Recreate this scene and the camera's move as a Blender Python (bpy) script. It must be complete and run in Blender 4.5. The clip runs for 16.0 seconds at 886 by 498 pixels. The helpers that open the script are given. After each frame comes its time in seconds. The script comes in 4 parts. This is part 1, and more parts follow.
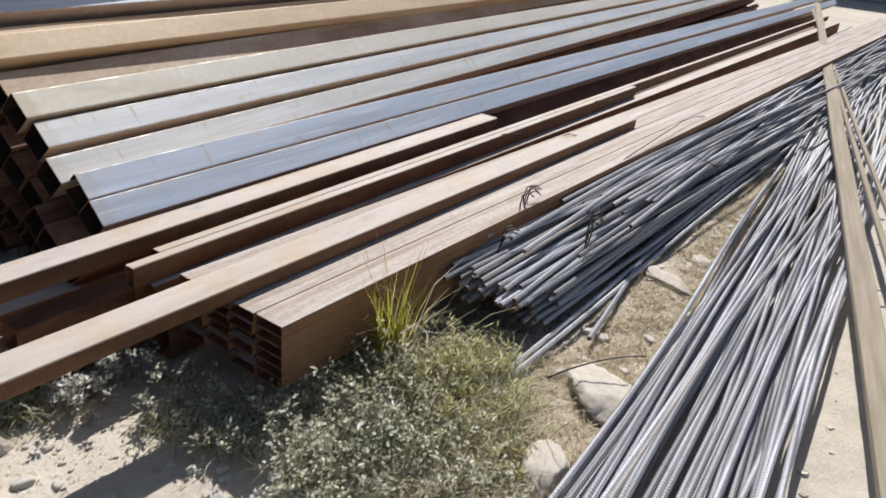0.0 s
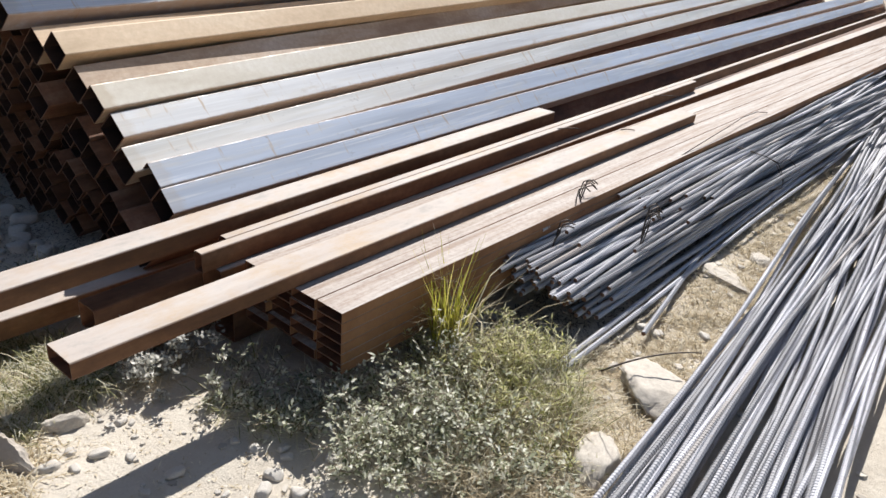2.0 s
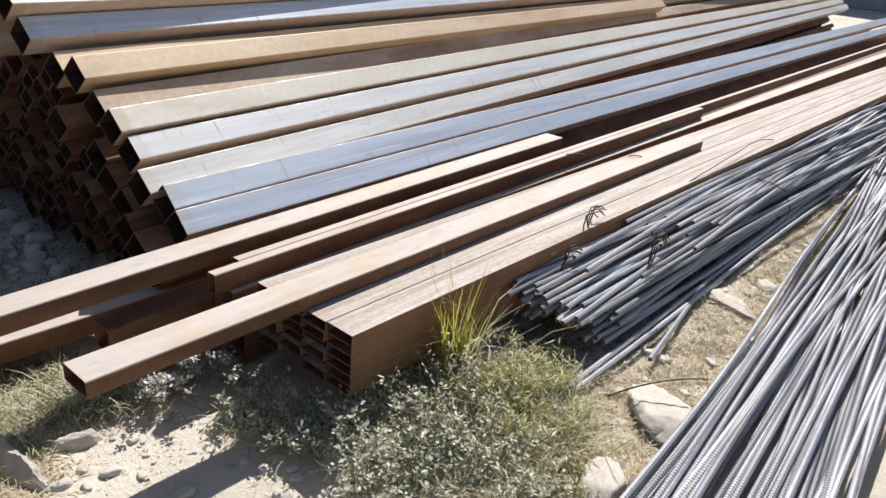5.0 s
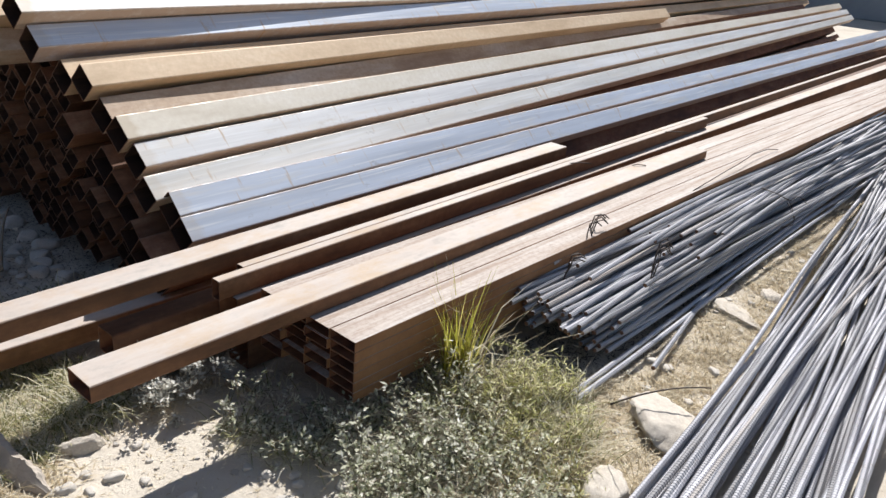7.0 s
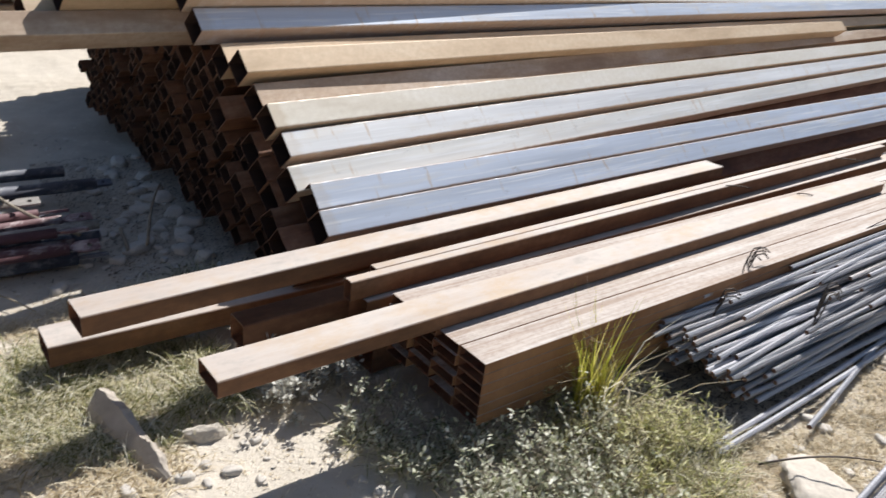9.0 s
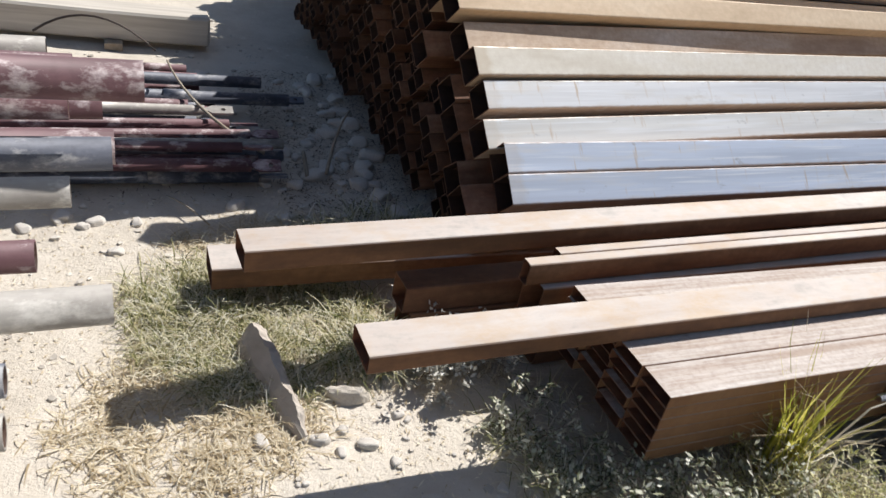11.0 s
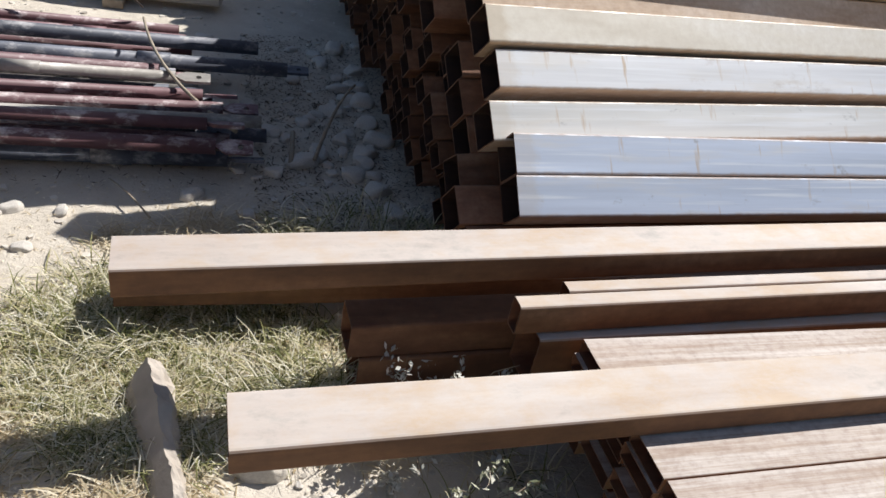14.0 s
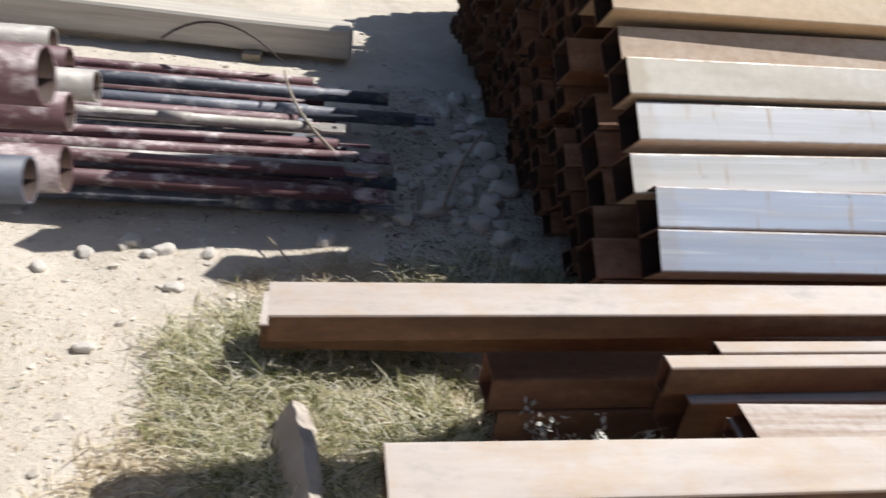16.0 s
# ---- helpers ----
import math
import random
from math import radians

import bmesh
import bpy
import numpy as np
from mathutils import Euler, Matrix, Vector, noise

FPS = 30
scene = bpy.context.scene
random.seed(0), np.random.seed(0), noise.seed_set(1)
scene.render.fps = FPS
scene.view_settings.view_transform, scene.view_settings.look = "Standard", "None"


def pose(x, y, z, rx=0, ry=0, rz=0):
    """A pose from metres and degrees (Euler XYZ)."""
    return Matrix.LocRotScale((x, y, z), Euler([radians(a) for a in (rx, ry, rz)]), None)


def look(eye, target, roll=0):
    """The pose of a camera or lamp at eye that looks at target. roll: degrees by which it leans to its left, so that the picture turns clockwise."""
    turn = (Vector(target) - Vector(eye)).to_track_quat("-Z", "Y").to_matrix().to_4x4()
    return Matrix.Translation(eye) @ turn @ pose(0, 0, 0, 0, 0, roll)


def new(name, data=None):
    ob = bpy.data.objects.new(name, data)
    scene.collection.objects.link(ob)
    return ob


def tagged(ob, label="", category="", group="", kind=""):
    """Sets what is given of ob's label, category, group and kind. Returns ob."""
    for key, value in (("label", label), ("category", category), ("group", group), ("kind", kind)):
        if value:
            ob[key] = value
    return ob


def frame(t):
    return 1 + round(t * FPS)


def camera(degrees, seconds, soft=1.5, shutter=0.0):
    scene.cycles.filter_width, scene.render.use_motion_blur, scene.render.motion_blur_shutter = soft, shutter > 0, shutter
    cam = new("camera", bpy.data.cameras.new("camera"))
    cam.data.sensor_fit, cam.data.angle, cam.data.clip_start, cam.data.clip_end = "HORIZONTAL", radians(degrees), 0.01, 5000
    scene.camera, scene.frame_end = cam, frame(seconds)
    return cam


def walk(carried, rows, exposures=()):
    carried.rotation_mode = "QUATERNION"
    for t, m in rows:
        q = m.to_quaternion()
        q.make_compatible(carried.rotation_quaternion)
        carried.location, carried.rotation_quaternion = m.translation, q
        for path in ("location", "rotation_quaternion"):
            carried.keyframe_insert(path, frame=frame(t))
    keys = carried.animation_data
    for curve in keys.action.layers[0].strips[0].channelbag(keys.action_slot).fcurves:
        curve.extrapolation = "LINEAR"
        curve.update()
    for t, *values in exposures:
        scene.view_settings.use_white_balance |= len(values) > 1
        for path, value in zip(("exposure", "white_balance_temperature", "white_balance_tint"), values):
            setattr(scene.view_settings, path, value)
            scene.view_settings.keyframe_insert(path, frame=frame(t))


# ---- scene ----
cam = camera(61.4, 16.0, shutter=0.3)
PATH = [
    (0, (-1.015, -1.082, 1.169), (0.498, -0.081, 0.328), 5.8),
    (0.5, (-1.021, -1.076, 1.153), (0.407, -0.037, 0.215), 5.5),
    (1, (-1.034, -1.082, 1.172), (0.384, -0.008, 0.257), 5.4),
    (1.5, (-1.04, -1.081, 1.174), (0.384, 0.005, 0.283), 5.4),
    (2, (-1.05, -1.09, 1.178), (0.374, 0.013, 0.309), 5.1),
    (2.5, (-1.061, -1.096, 1.186), (0.354, 0.027, 0.327), 4.7),
    (3, (-1.066, -1.102, 1.189), (0.35, 0.015, 0.324), 4.8),
    (3.5, (-1.069, -1.105, 1.193), (0.352, -0.001, 0.32), 5.0),
    (4, (-1.067, -1.105, 1.198), (0.353, 0.003, 0.33), 5.2),
    (4.5, (-1.07, -1.096, 1.197), (0.359, 0.026, 0.359), 5.5),
    (7, (-1.076, -1.105, 1.195), (0.351, 0.048, 0.397), 5.5),
    (7.5, (-1.079, -1.102, 1.194), (0.324, 0.081, 0.398), 5.5),
    (8, (-1.06, -1.103, 1.2), (0.332, 0.122, 0.45), 5.9),
    (8.5, (-1.032, -1.054, 1.207), (0.323, 0.218, 0.468), 6.9),
    (9, (-1.028, -0.977, 1.188), (0.167, 0.389, 0.348), 7.2),
    (9.5, (-1.005, -0.893, 1.159), (0.092, 0.49, 0.219), 8.2),
    (10, (-1.026, -0.871, 1.165), (-0.034, 0.551, 0.168), 9.4),
    (10.2, (-1.023, -0.862, 1.166), (-0.098, 0.586, 0.141), 9.3),
    (12.3, (-0.752, -0.578, 1.126), (-0.023, 0.974, 0.097), 14.7),
    (12.5, (-0.726, -0.589, 1.126), (0.022, 0.968, 0.118), 15.3),
    (13, (-0.699, -0.568, 1.118), (0.048, 0.982, 0.099), 15.4),
    (13.5, (-0.637, -0.48, 1.047), (0.014, 1.101, 0.01), 13.5),
    (14, (-0.577, -0.418, 1.01), (0.026, 1.131, -0.103), 11.8),
    (14.5, (-0.545, -0.395, 0.996), (0.06, 1.143, -0.131), 10.7),
    (15, (-0.544, -0.391, 0.996), (0.046, 1.157, -0.124), 10.2),
    (15.5, (-0.556, -0.385, 0.99), (0.011, 1.208, -0.078), 10.3),
    (16, (-0.655, -0.394, 1.009), (-0.302, 1.27, -0.044), 8.3),
]
walk(cam, [(t, look(eye, target, roll)) for t, eye, target, roll in PATH],
     exposures=((0.0, 0.08), (0.5, 0.24), (1.5, 0.36), (16.0, 0.36)))

# ---- world and sun ----
SUN = Vector((0.86, 0.45, 1.0)).normalized()
world = bpy.data.worlds.new("world")
scene.world = world
world.use_nodes = True
wn = world.node_tree
bg = wn.nodes["Background"]
sky = wn.nodes.new("ShaderNodeTexSky")
sky.sky_type = 'NISHITA'
sky.sun_disc = False
sky.sun_elevation = math.asin(SUN.z)
sky.sun_rotation = math.atan2(SUN.x, SUN.y)
wn.links.new(sky.outputs[0], bg.inputs[0])
bg.inputs[1].default_value = 0.064
lamp = bpy.data.lights.new("sun", 'SUN')
lamp.energy = 5.0
lamp.angle = radians(0.53)
lamp.color = (1.0, 0.975, 0.945)
sun = new("sun", lamp)
sun.matrix_world = look(SUN * 30, (0, 0, 0))

# ---- materials ----


def mat(name, rough=0.7, metal=0.0):
    m = bpy.data.materials.new(name)
    m.use_nodes = True
    nt = m.node_tree
    b = nt.nodes["Principled BSDF"]
    b.inputs["Roughness"].default_value = rough
    b.inputs["Metallic"].default_value = metal
    return m, nt, b


def coords(nt, scale=(1, 1, 1), world_space=False):
    mp = nt.nodes.new("ShaderNodeMapping")
    mp.inputs["Scale"].default_value = scale
    if world_space:
        g = nt.nodes.new("ShaderNodeNewGeometry")
        nt.links.new(g.outputs["Position"], mp.inputs["Vector"])
        return mp.outputs[0]
    tc = nt.nodes.new("ShaderNodeTexCoord")
    oi = nt.nodes.new("ShaderNodeObjectInfo")
    sc = nt.nodes.new("ShaderNodeVectorMath")
    sc.operation = 'ADD'
    mul = nt.nodes.new("ShaderNodeMath")
    mul.operation = 'MULTIPLY'
    mul.inputs[1].default_value = 37.0
    nt.links.new(oi.outputs["Random"], mul.inputs[0])
    nt.links.new(tc.outputs["Object"], sc.inputs[0])
    nt.links.new(mul.outputs[0], sc.inputs[1])
    nt.links.new(sc.outputs[0], mp.inputs["Vector"])
    return mp.outputs[0]


def noise_of(nt, vec, scale, detail=6.0, rough=0.6):
    n = nt.nodes.new("ShaderNodeTexNoise")
    n.inputs["Scale"].default_value = scale
    n.inputs["Detail"].default_value = detail
    n.inputs["Roughness"].default_value = rough
    nt.links.new(vec, n.inputs["Vector"])
    return n.outputs["Fac"]


def ramp(nt, fac, stops):
    r = nt.nodes.new("ShaderNodeValToRGB")
    while len(r.color_ramp.elements) < len(stops):
        r.color_ramp.elements.new(0.5)
    for e, (p, c) in zip(r.color_ramp.elements, stops):
        e.position = p
        e.color = (*c, 1) if len(c) == 3 else c
    nt.links.new(fac, r.inputs[0])
    return r.outputs[0]


def mixc(nt, fac, a, b):
    m = nt.nodes.new("ShaderNodeMix")
    m.data_type = 'RGBA'
    for sock, v in ((m.inputs[0], fac), (m.inputs[6], a), (m.inputs[7], b)):
        if isinstance(v, (tuple, float)):
            sock.default_value = (*v, 1) if isinstance(v, tuple) else v
        else:
            nt.links.new(v, sock)
    return m.outputs[2]


def bump(nt, b, fac, strength=0.3, dist=0.002):
    n = nt.nodes.new("ShaderNodeBump")
    n.inputs["Strength"].default_value = strength
    n.inputs["Distance"].default_value = dist
    nt.links.new(fac, n.inputs["Height"])
    nt.links.new(n.outputs[0], b.inputs["Normal"])


def rough_from(nt, b, fac, lo, hi):
    r = nt.nodes.new("ShaderNodeMapRange")
    r.inputs[3].default_value = lo
    r.inputs[4].default_value = hi
    nt.links.new(fac, r.inputs[0])
    nt.links.new(r.outputs[0], b.inputs["Roughness"])


def edge_rust(nt, col, n1, width=0.085, end=0.42):
    """Rust that has crept in from the long edges and the near end of a tube."""
    tc = nt.nodes.new("ShaderNodeTexCoord")
    sx = nt.nodes.new("ShaderNodeSeparateXYZ")
    nt.links.new(tc.outputs["Object"], sx.inputs[0])
    wob = noise_of(nt, tc.outputs["Object"], 22.0, 5, 0.65)
    c = nt.nodes.new("ShaderNodeMath")
    c.operation = 'MULTIPLY_ADD'
    c.inputs[1].default_value = 1.0 / width
    c.inputs[2].default_value = -0.5
    nt.links.new(sx.outputs[1], c.inputs[0])
    ab = nt.nodes.new("ShaderNodeMath")
    ab.operation = 'ABSOLUTE'
    nt.links.new(c.outputs[0], ab.inputs[0])
    sm = nt.nodes.new("ShaderNodeMath")
    sm.operation = 'MULTIPLY_ADD'
    sm.inputs[1].default_value = 0.16
    nt.links.new(wob, sm.inputs[0])
    nt.links.new(ab.outputs[0], sm.inputs[2])
    f1 = ramp(nt, sm.outputs[0], [(0.50, (0, 0, 0)), (0.58, (0.65, 0.65, 0.65))])
    en = nt.nodes.new("ShaderNodeMath")
    en.operation = 'MULTIPLY_ADD'
    en.inputs[1].default_value = -0.07
    nt.links.new(wob, en.inputs[0])
    nt.links.new(sx.outputs[0], en.inputs[2])
    f2 = ramp(nt, en.outputs[0], [(0.0, (end, end, end)), (0.018, (0, 0, 0))])
    col = mixc(nt, f2, col, (0.52, 0.40, 0.26))
    return mixc(nt, f1, col, (0.40, 0.23, 0.11)), f1


def dull_edges(nt, b, worn):
    """Rusted edges are rough and no longer metallic."""
    for socket, operation, k, c in (("Roughness", 'MAXIMUM', 1.5, 0.0), ("Metallic", 'MINIMUM', -1.5, 0.45)):
        f = nt.nodes.new("ShaderNodeMath")
        f.operation = 'MULTIPLY_ADD'
        f.inputs[1].default_value = k
        f.inputs[2].default_value = c
        f.use_clamp = True
        nt.links.new(worn, f.inputs[0])
        o = nt.nodes.new("ShaderNodeMath")
        o.operation = operation
        nt.links.new(f.outputs[0], o.inputs[0])
        if b.inputs[socket].links:
            nt.links.new(b.inputs[socket].links[0].from_socket, o.inputs[1])
        else:
            o.inputs[1].default_value = b.inputs[socket].default_value
        nt.links.new(o.outputs[0], b.inputs[socket])


def rusty(name, dark, mid, pale, scale=6.0, rough=(0.6, 0.85), metal=0.0, dust=None, edge=False):
    """Rusted or dusty steel: streaks along the bar, blotches and a fine grain."""
    m, nt, b = mat(name, 0.75, metal)
    along = coords(nt, (0.45, 1.9, 1.9))
    fine = coords(nt)
    n1 = noise_of(nt, along, scale, 8, 0.65)
    n2 = noise_of(nt, fine, 45.0, 6, 0.7)
    col = ramp(nt, n1, [(0.3, dark), (0.5, mid), (0.68, pale)])
    col = mixc(nt, ramp(nt, n2, [(0.35, (0, 0, 0)), (0.75, (0.55, 0.55, 0.55))]), col, dark)
    if dust:
        n3 = noise_of(nt, coords(nt, (0.25, 1.6, 1.6)), 7.0, 7, 0.7)
        n4 = noise_of(nt, coords(nt, (0.8, 1.2, 1.2)), 6.5, 9, 0.74)
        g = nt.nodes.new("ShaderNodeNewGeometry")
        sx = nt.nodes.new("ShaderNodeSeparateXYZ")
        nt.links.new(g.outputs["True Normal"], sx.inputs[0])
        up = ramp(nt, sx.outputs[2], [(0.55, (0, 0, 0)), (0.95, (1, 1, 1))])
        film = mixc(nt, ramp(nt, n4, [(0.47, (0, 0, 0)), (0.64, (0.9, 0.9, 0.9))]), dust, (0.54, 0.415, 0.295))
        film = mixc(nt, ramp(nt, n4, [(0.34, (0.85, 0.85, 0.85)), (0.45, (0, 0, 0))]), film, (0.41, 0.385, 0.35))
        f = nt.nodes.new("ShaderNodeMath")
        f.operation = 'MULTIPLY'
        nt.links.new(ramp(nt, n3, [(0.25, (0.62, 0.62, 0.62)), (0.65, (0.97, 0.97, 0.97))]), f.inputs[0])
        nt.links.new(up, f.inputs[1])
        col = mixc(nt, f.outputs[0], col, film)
    if edge:
        col, worn = edge_rust(nt, col, n1)
    nt.links.new(col, b.inputs["Base Color"])
    rough_from(nt, b, n1, *rough)
    if edge:
        dull_edges(nt, b, worn)
    bump(nt, b, n2, 0.25, 0.0008)
    return m


def streaked():
    """Brown rust with long worn streaks and grey-white bloom where weather lies on it."""
    m, nt, b = mat("streaked_rust", 0.75)
    n1 = noise_of(nt, coords(nt, (0.3, 3, 3)), 6.0, 8, 0.65)
    n2 = noise_of(nt, coords(nt, (0.16, 4.6, 2)), 8.0, 9, 0.8)
    n3 = noise_of(nt, coords(nt), 70.0, 5, 0.7)
    n4 = noise_of(nt, coords(nt, (1, 1, 1), True), 5.0, 6, 0.6)
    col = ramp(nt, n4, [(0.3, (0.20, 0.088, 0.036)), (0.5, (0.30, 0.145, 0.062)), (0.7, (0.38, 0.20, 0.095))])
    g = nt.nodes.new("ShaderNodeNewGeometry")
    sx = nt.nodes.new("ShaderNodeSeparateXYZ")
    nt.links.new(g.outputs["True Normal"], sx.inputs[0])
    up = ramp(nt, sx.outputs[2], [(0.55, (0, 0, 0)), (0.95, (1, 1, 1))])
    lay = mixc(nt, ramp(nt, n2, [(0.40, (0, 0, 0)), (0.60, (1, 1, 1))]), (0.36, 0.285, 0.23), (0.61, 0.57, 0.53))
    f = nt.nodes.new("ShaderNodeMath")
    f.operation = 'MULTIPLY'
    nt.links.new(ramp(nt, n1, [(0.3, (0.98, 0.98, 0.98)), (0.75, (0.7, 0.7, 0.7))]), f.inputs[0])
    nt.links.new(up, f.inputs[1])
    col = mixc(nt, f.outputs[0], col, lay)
    col = mixc(nt, ramp(nt, n3, [(0.45, (0, 0, 0)), (0.8, (0.5, 0.5, 0.5))]), col, (0.16, 0.08, 0.05))
    nt.links.new(col, b.inputs["Base Color"])
    bump(nt, b, n2, 0.25, 0.001)
    return m


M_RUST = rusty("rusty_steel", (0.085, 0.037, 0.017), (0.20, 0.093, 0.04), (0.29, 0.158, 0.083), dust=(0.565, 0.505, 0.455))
M_BUNDLE = streaked()
M_RUST_DEEP = rusty("dark_rust", (0.06, 0.024, 0.012), (0.15, 0.063, 0.03), (0.24, 0.12, 0.06))
M_RUST_RED = rusty("red_brown_rust", (0.10, 0.042, 0.022), (0.25, 0.115, 0.06), (0.37, 0.21, 0.13))
M_TAN = rusty("tan_rusty_steel", (0.42, 0.29, 0.165), (0.63, 0.47, 0.31), (0.71, 0.57, 0.41), 3.0, (0.45, 0.7), 0.1)
M_RUST_PALE = rusty("brown_rust", (0.30, 0.19, 0.12), (0.52, 0.40, 0.29), (0.66, 0.58, 0.50), 3.5, (0.5, 0.75), 0.1)
M_WHITE = rusty("whitish_steel", (0.70, 0.67, 0.63), (0.82, 0.80, 0.77), (0.86, 0.85, 0.83), 2.0, (0.35, 0.5), 0.15, edge=True)
M_PALE = rusty("pale_steel", (0.60, 0.52, 0.41), (0.79, 0.73, 0.62), (0.86, 0.82, 0.75), 2.5, (0.28, 0.48), 0.15, edge=True)


def mill_steel(name, tint):
    m, nt, b = mat(name, 0.35, 0.2)
    along = coords(nt, (0.12, 3.0, 3.0))
    fine = coords(nt, (0.6, 1, 1))
    n1 = noise_of(nt, along, 7.0, 8, 0.6)
    n2 = noise_of(nt, fine, 7.0, 7, 0.7)
    n3 = noise_of(nt, fine, 60.0, 4, 0.7)
    col = ramp(nt, n1, [(0.3, tuple(v * 0.72 for v in tint)), (0.7, tint)])
    col = mixc(nt, ramp(nt, n2, [(0.62, (0, 0, 0)), (0.76, (0.6, 0.6, 0.6))]), col, (0.40, 0.32, 0.24))
    # pale scuffs drawn along the tube, rust runs across it and dull smudges
    scuff = noise_of(nt, coords(nt, (0.5, 14.0, 14.0)), 6.0, 3, 0.5)
    col = mixc(nt, ramp(nt, scuff, [(0.54, (0, 0, 0)), (0.70, (0.6, 0.6, 0.6))]), col, (0.86, 0.87, 0.88))
    runs = noise_of(nt, coords(nt, (7.0, 0.9, 0.9)), 6.0, 3, 0.6)
    col = mixc(nt, ramp(nt, runs, [(0.64, (0, 0, 0)), (0.74, (0.75, 0.75, 0.75))]), col, (0.52, 0.37, 0.22))
    smudge = noise_of(nt, coords(nt, (1.0, 1.6, 1.6)), 11.0, 6, 0.75)
    col = mixc(nt, ramp(nt, smudge, [(0.62, (0, 0, 0)), (0.72, (0.7, 0.7, 0.7))]), col, (0.30, 0.29, 0.28))
    # pale tan bloom in patches along the tube
    bloom = noise_of(nt, coords(nt, (0.35, 2.2, 2.2)), 9.0, 5, 0.6)
    col = mixc(nt, ramp(nt, bloom, [(0.52, (0, 0, 0)), (0.72, (0.5, 0.5, 0.5))]), col, (0.70, 0.64, 0.54))
    col, worn = edge_rust(nt, col, n1, end=0.25)
    nt.links.new(col, b.inputs["Base Color"])
    rough_from(nt, b, n1, 0.34, 0.50)
    dull_edges(nt, b, worn)
    bump(nt, b, n3, 0.08, 0.0004)
    return m


M_BLUE = mill_steel("blue_mill_steel", (0.68, 0.745, 0.86))
M_GREY = mill_steel("grey_mill_steel", (0.84, 0.84, 0.84))
M_GREYPALE = mill_steel("pale_grey_mill_steel", (0.83, 0.82, 0.78))
# bore rust darkened so the colour carries the shade inside the tubes
M_BORE_SHADE = rusty("shaded_bore_rust", (0.022, 0.011, 0.008), (0.05, 0.024, 0.015), (0.085, 0.042, 0.026))
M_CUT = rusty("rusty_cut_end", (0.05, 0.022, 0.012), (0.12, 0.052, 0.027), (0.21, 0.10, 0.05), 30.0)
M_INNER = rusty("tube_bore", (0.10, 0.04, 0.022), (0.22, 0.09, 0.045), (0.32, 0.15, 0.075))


def plain(name, dark, light, scale=20.0, rough=0.8, metal=0.0, strength=0.3, stretch=(1, 1, 1), dist=0.002, world_space=False):
    m, nt, b = mat(name, rough, metal)
    v = coords(nt, stretch, world_space)
    n1 = noise_of(nt, v, scale, 8, 0.65)
    n2 = noise_of(nt, v, scale * 8, 4, 0.6)
    col = ramp(nt, n1, [(0.3, dark), (0.7, light)])
    col = mixc(nt, ramp(nt, n2, [(0.3, (0, 0, 0)), (0.8, (0.5, 0.5, 0.5))]), col, dark)
    nt.links.new(col, b.inputs["Base Color"])
    bump(nt, b, n2, strength, dist)
    return m


def per_island(name, stops, rough=0.8, translucent=0.0):
    m, nt, b = mat(name, rough)
    g = nt.nodes.new("ShaderNodeNewGeometry")
    c = ramp(nt, g.outputs["Random Per Island"], stops)
    nt.links.new(c, b.inputs["Base Color"])
    if translucent:
        tr = nt.nodes.new("ShaderNodeBsdfTranslucent")
        mx = nt.nodes.new("ShaderNodeMixShader")
        mx.inputs[0].default_value = translucent
        nt.links.new(c, tr.inputs["Color"])
        nt.links.new(b.outputs[0], mx.inputs[1])
        nt.links.new(tr.outputs[0], mx.inputs[2])
        nt.links.new(mx.outputs[0], nt.nodes["Material Output"].inputs["Surface"])
    return m


def rebar_material():
    m, nt, b = mat("rebar_steel", 0.6, 0.08)
    n1 = noise_of(nt, coords(nt, (0.2, 2, 2)), 9.0, 8, 0.65)
    n2 = noise_of(nt, coords(nt), 50.0, 4, 0.6)
    oi = nt.nodes.new("ShaderNodeObjectInfo")
    tone = ramp(nt, oi.outputs["Random"], [(0.0, (0.20, 0.20, 0.215)), (0.25, (0.38, 0.38, 0.405)), (0.55, (0.55, 0.55, 0.59)), (0.9, (0.64, 0.64, 0.68)), (0.96, (0.54, 0.50, 0.47)), (1.0, (0.36, 0.30, 0.26))])
    col = mixc(nt, ramp(nt, n1, [(0.35, (0, 0, 0)), (0.7, (0.75, 0.75, 0.75))]), tone, (0.27, 0.265, 0.27))
    col = mixc(nt, ramp(nt, n2, [(0.55, (0, 0, 0)), (0.8, (0.55, 0.55, 0.55))]), col, (0.24, 0.18, 0.14))
    nt.links.new(col, b.inputs["Base Color"])
    rough_from(nt, b, n1, 0.55, 0.75)
    # rolled ribs
    wv = nt.nodes.new("ShaderNodeTexWave")
    wv.bands_direction = 'X'
    wv.inputs["Scale"].default_value = 28.0
    wv.inputs["Distortion"].default_value = 0.6
    nt.links.new(coords(nt), wv.inputs["Vector"])
    bump(nt, b, wv.outputs["Fac"], 0.6, 0.0012)
    return m


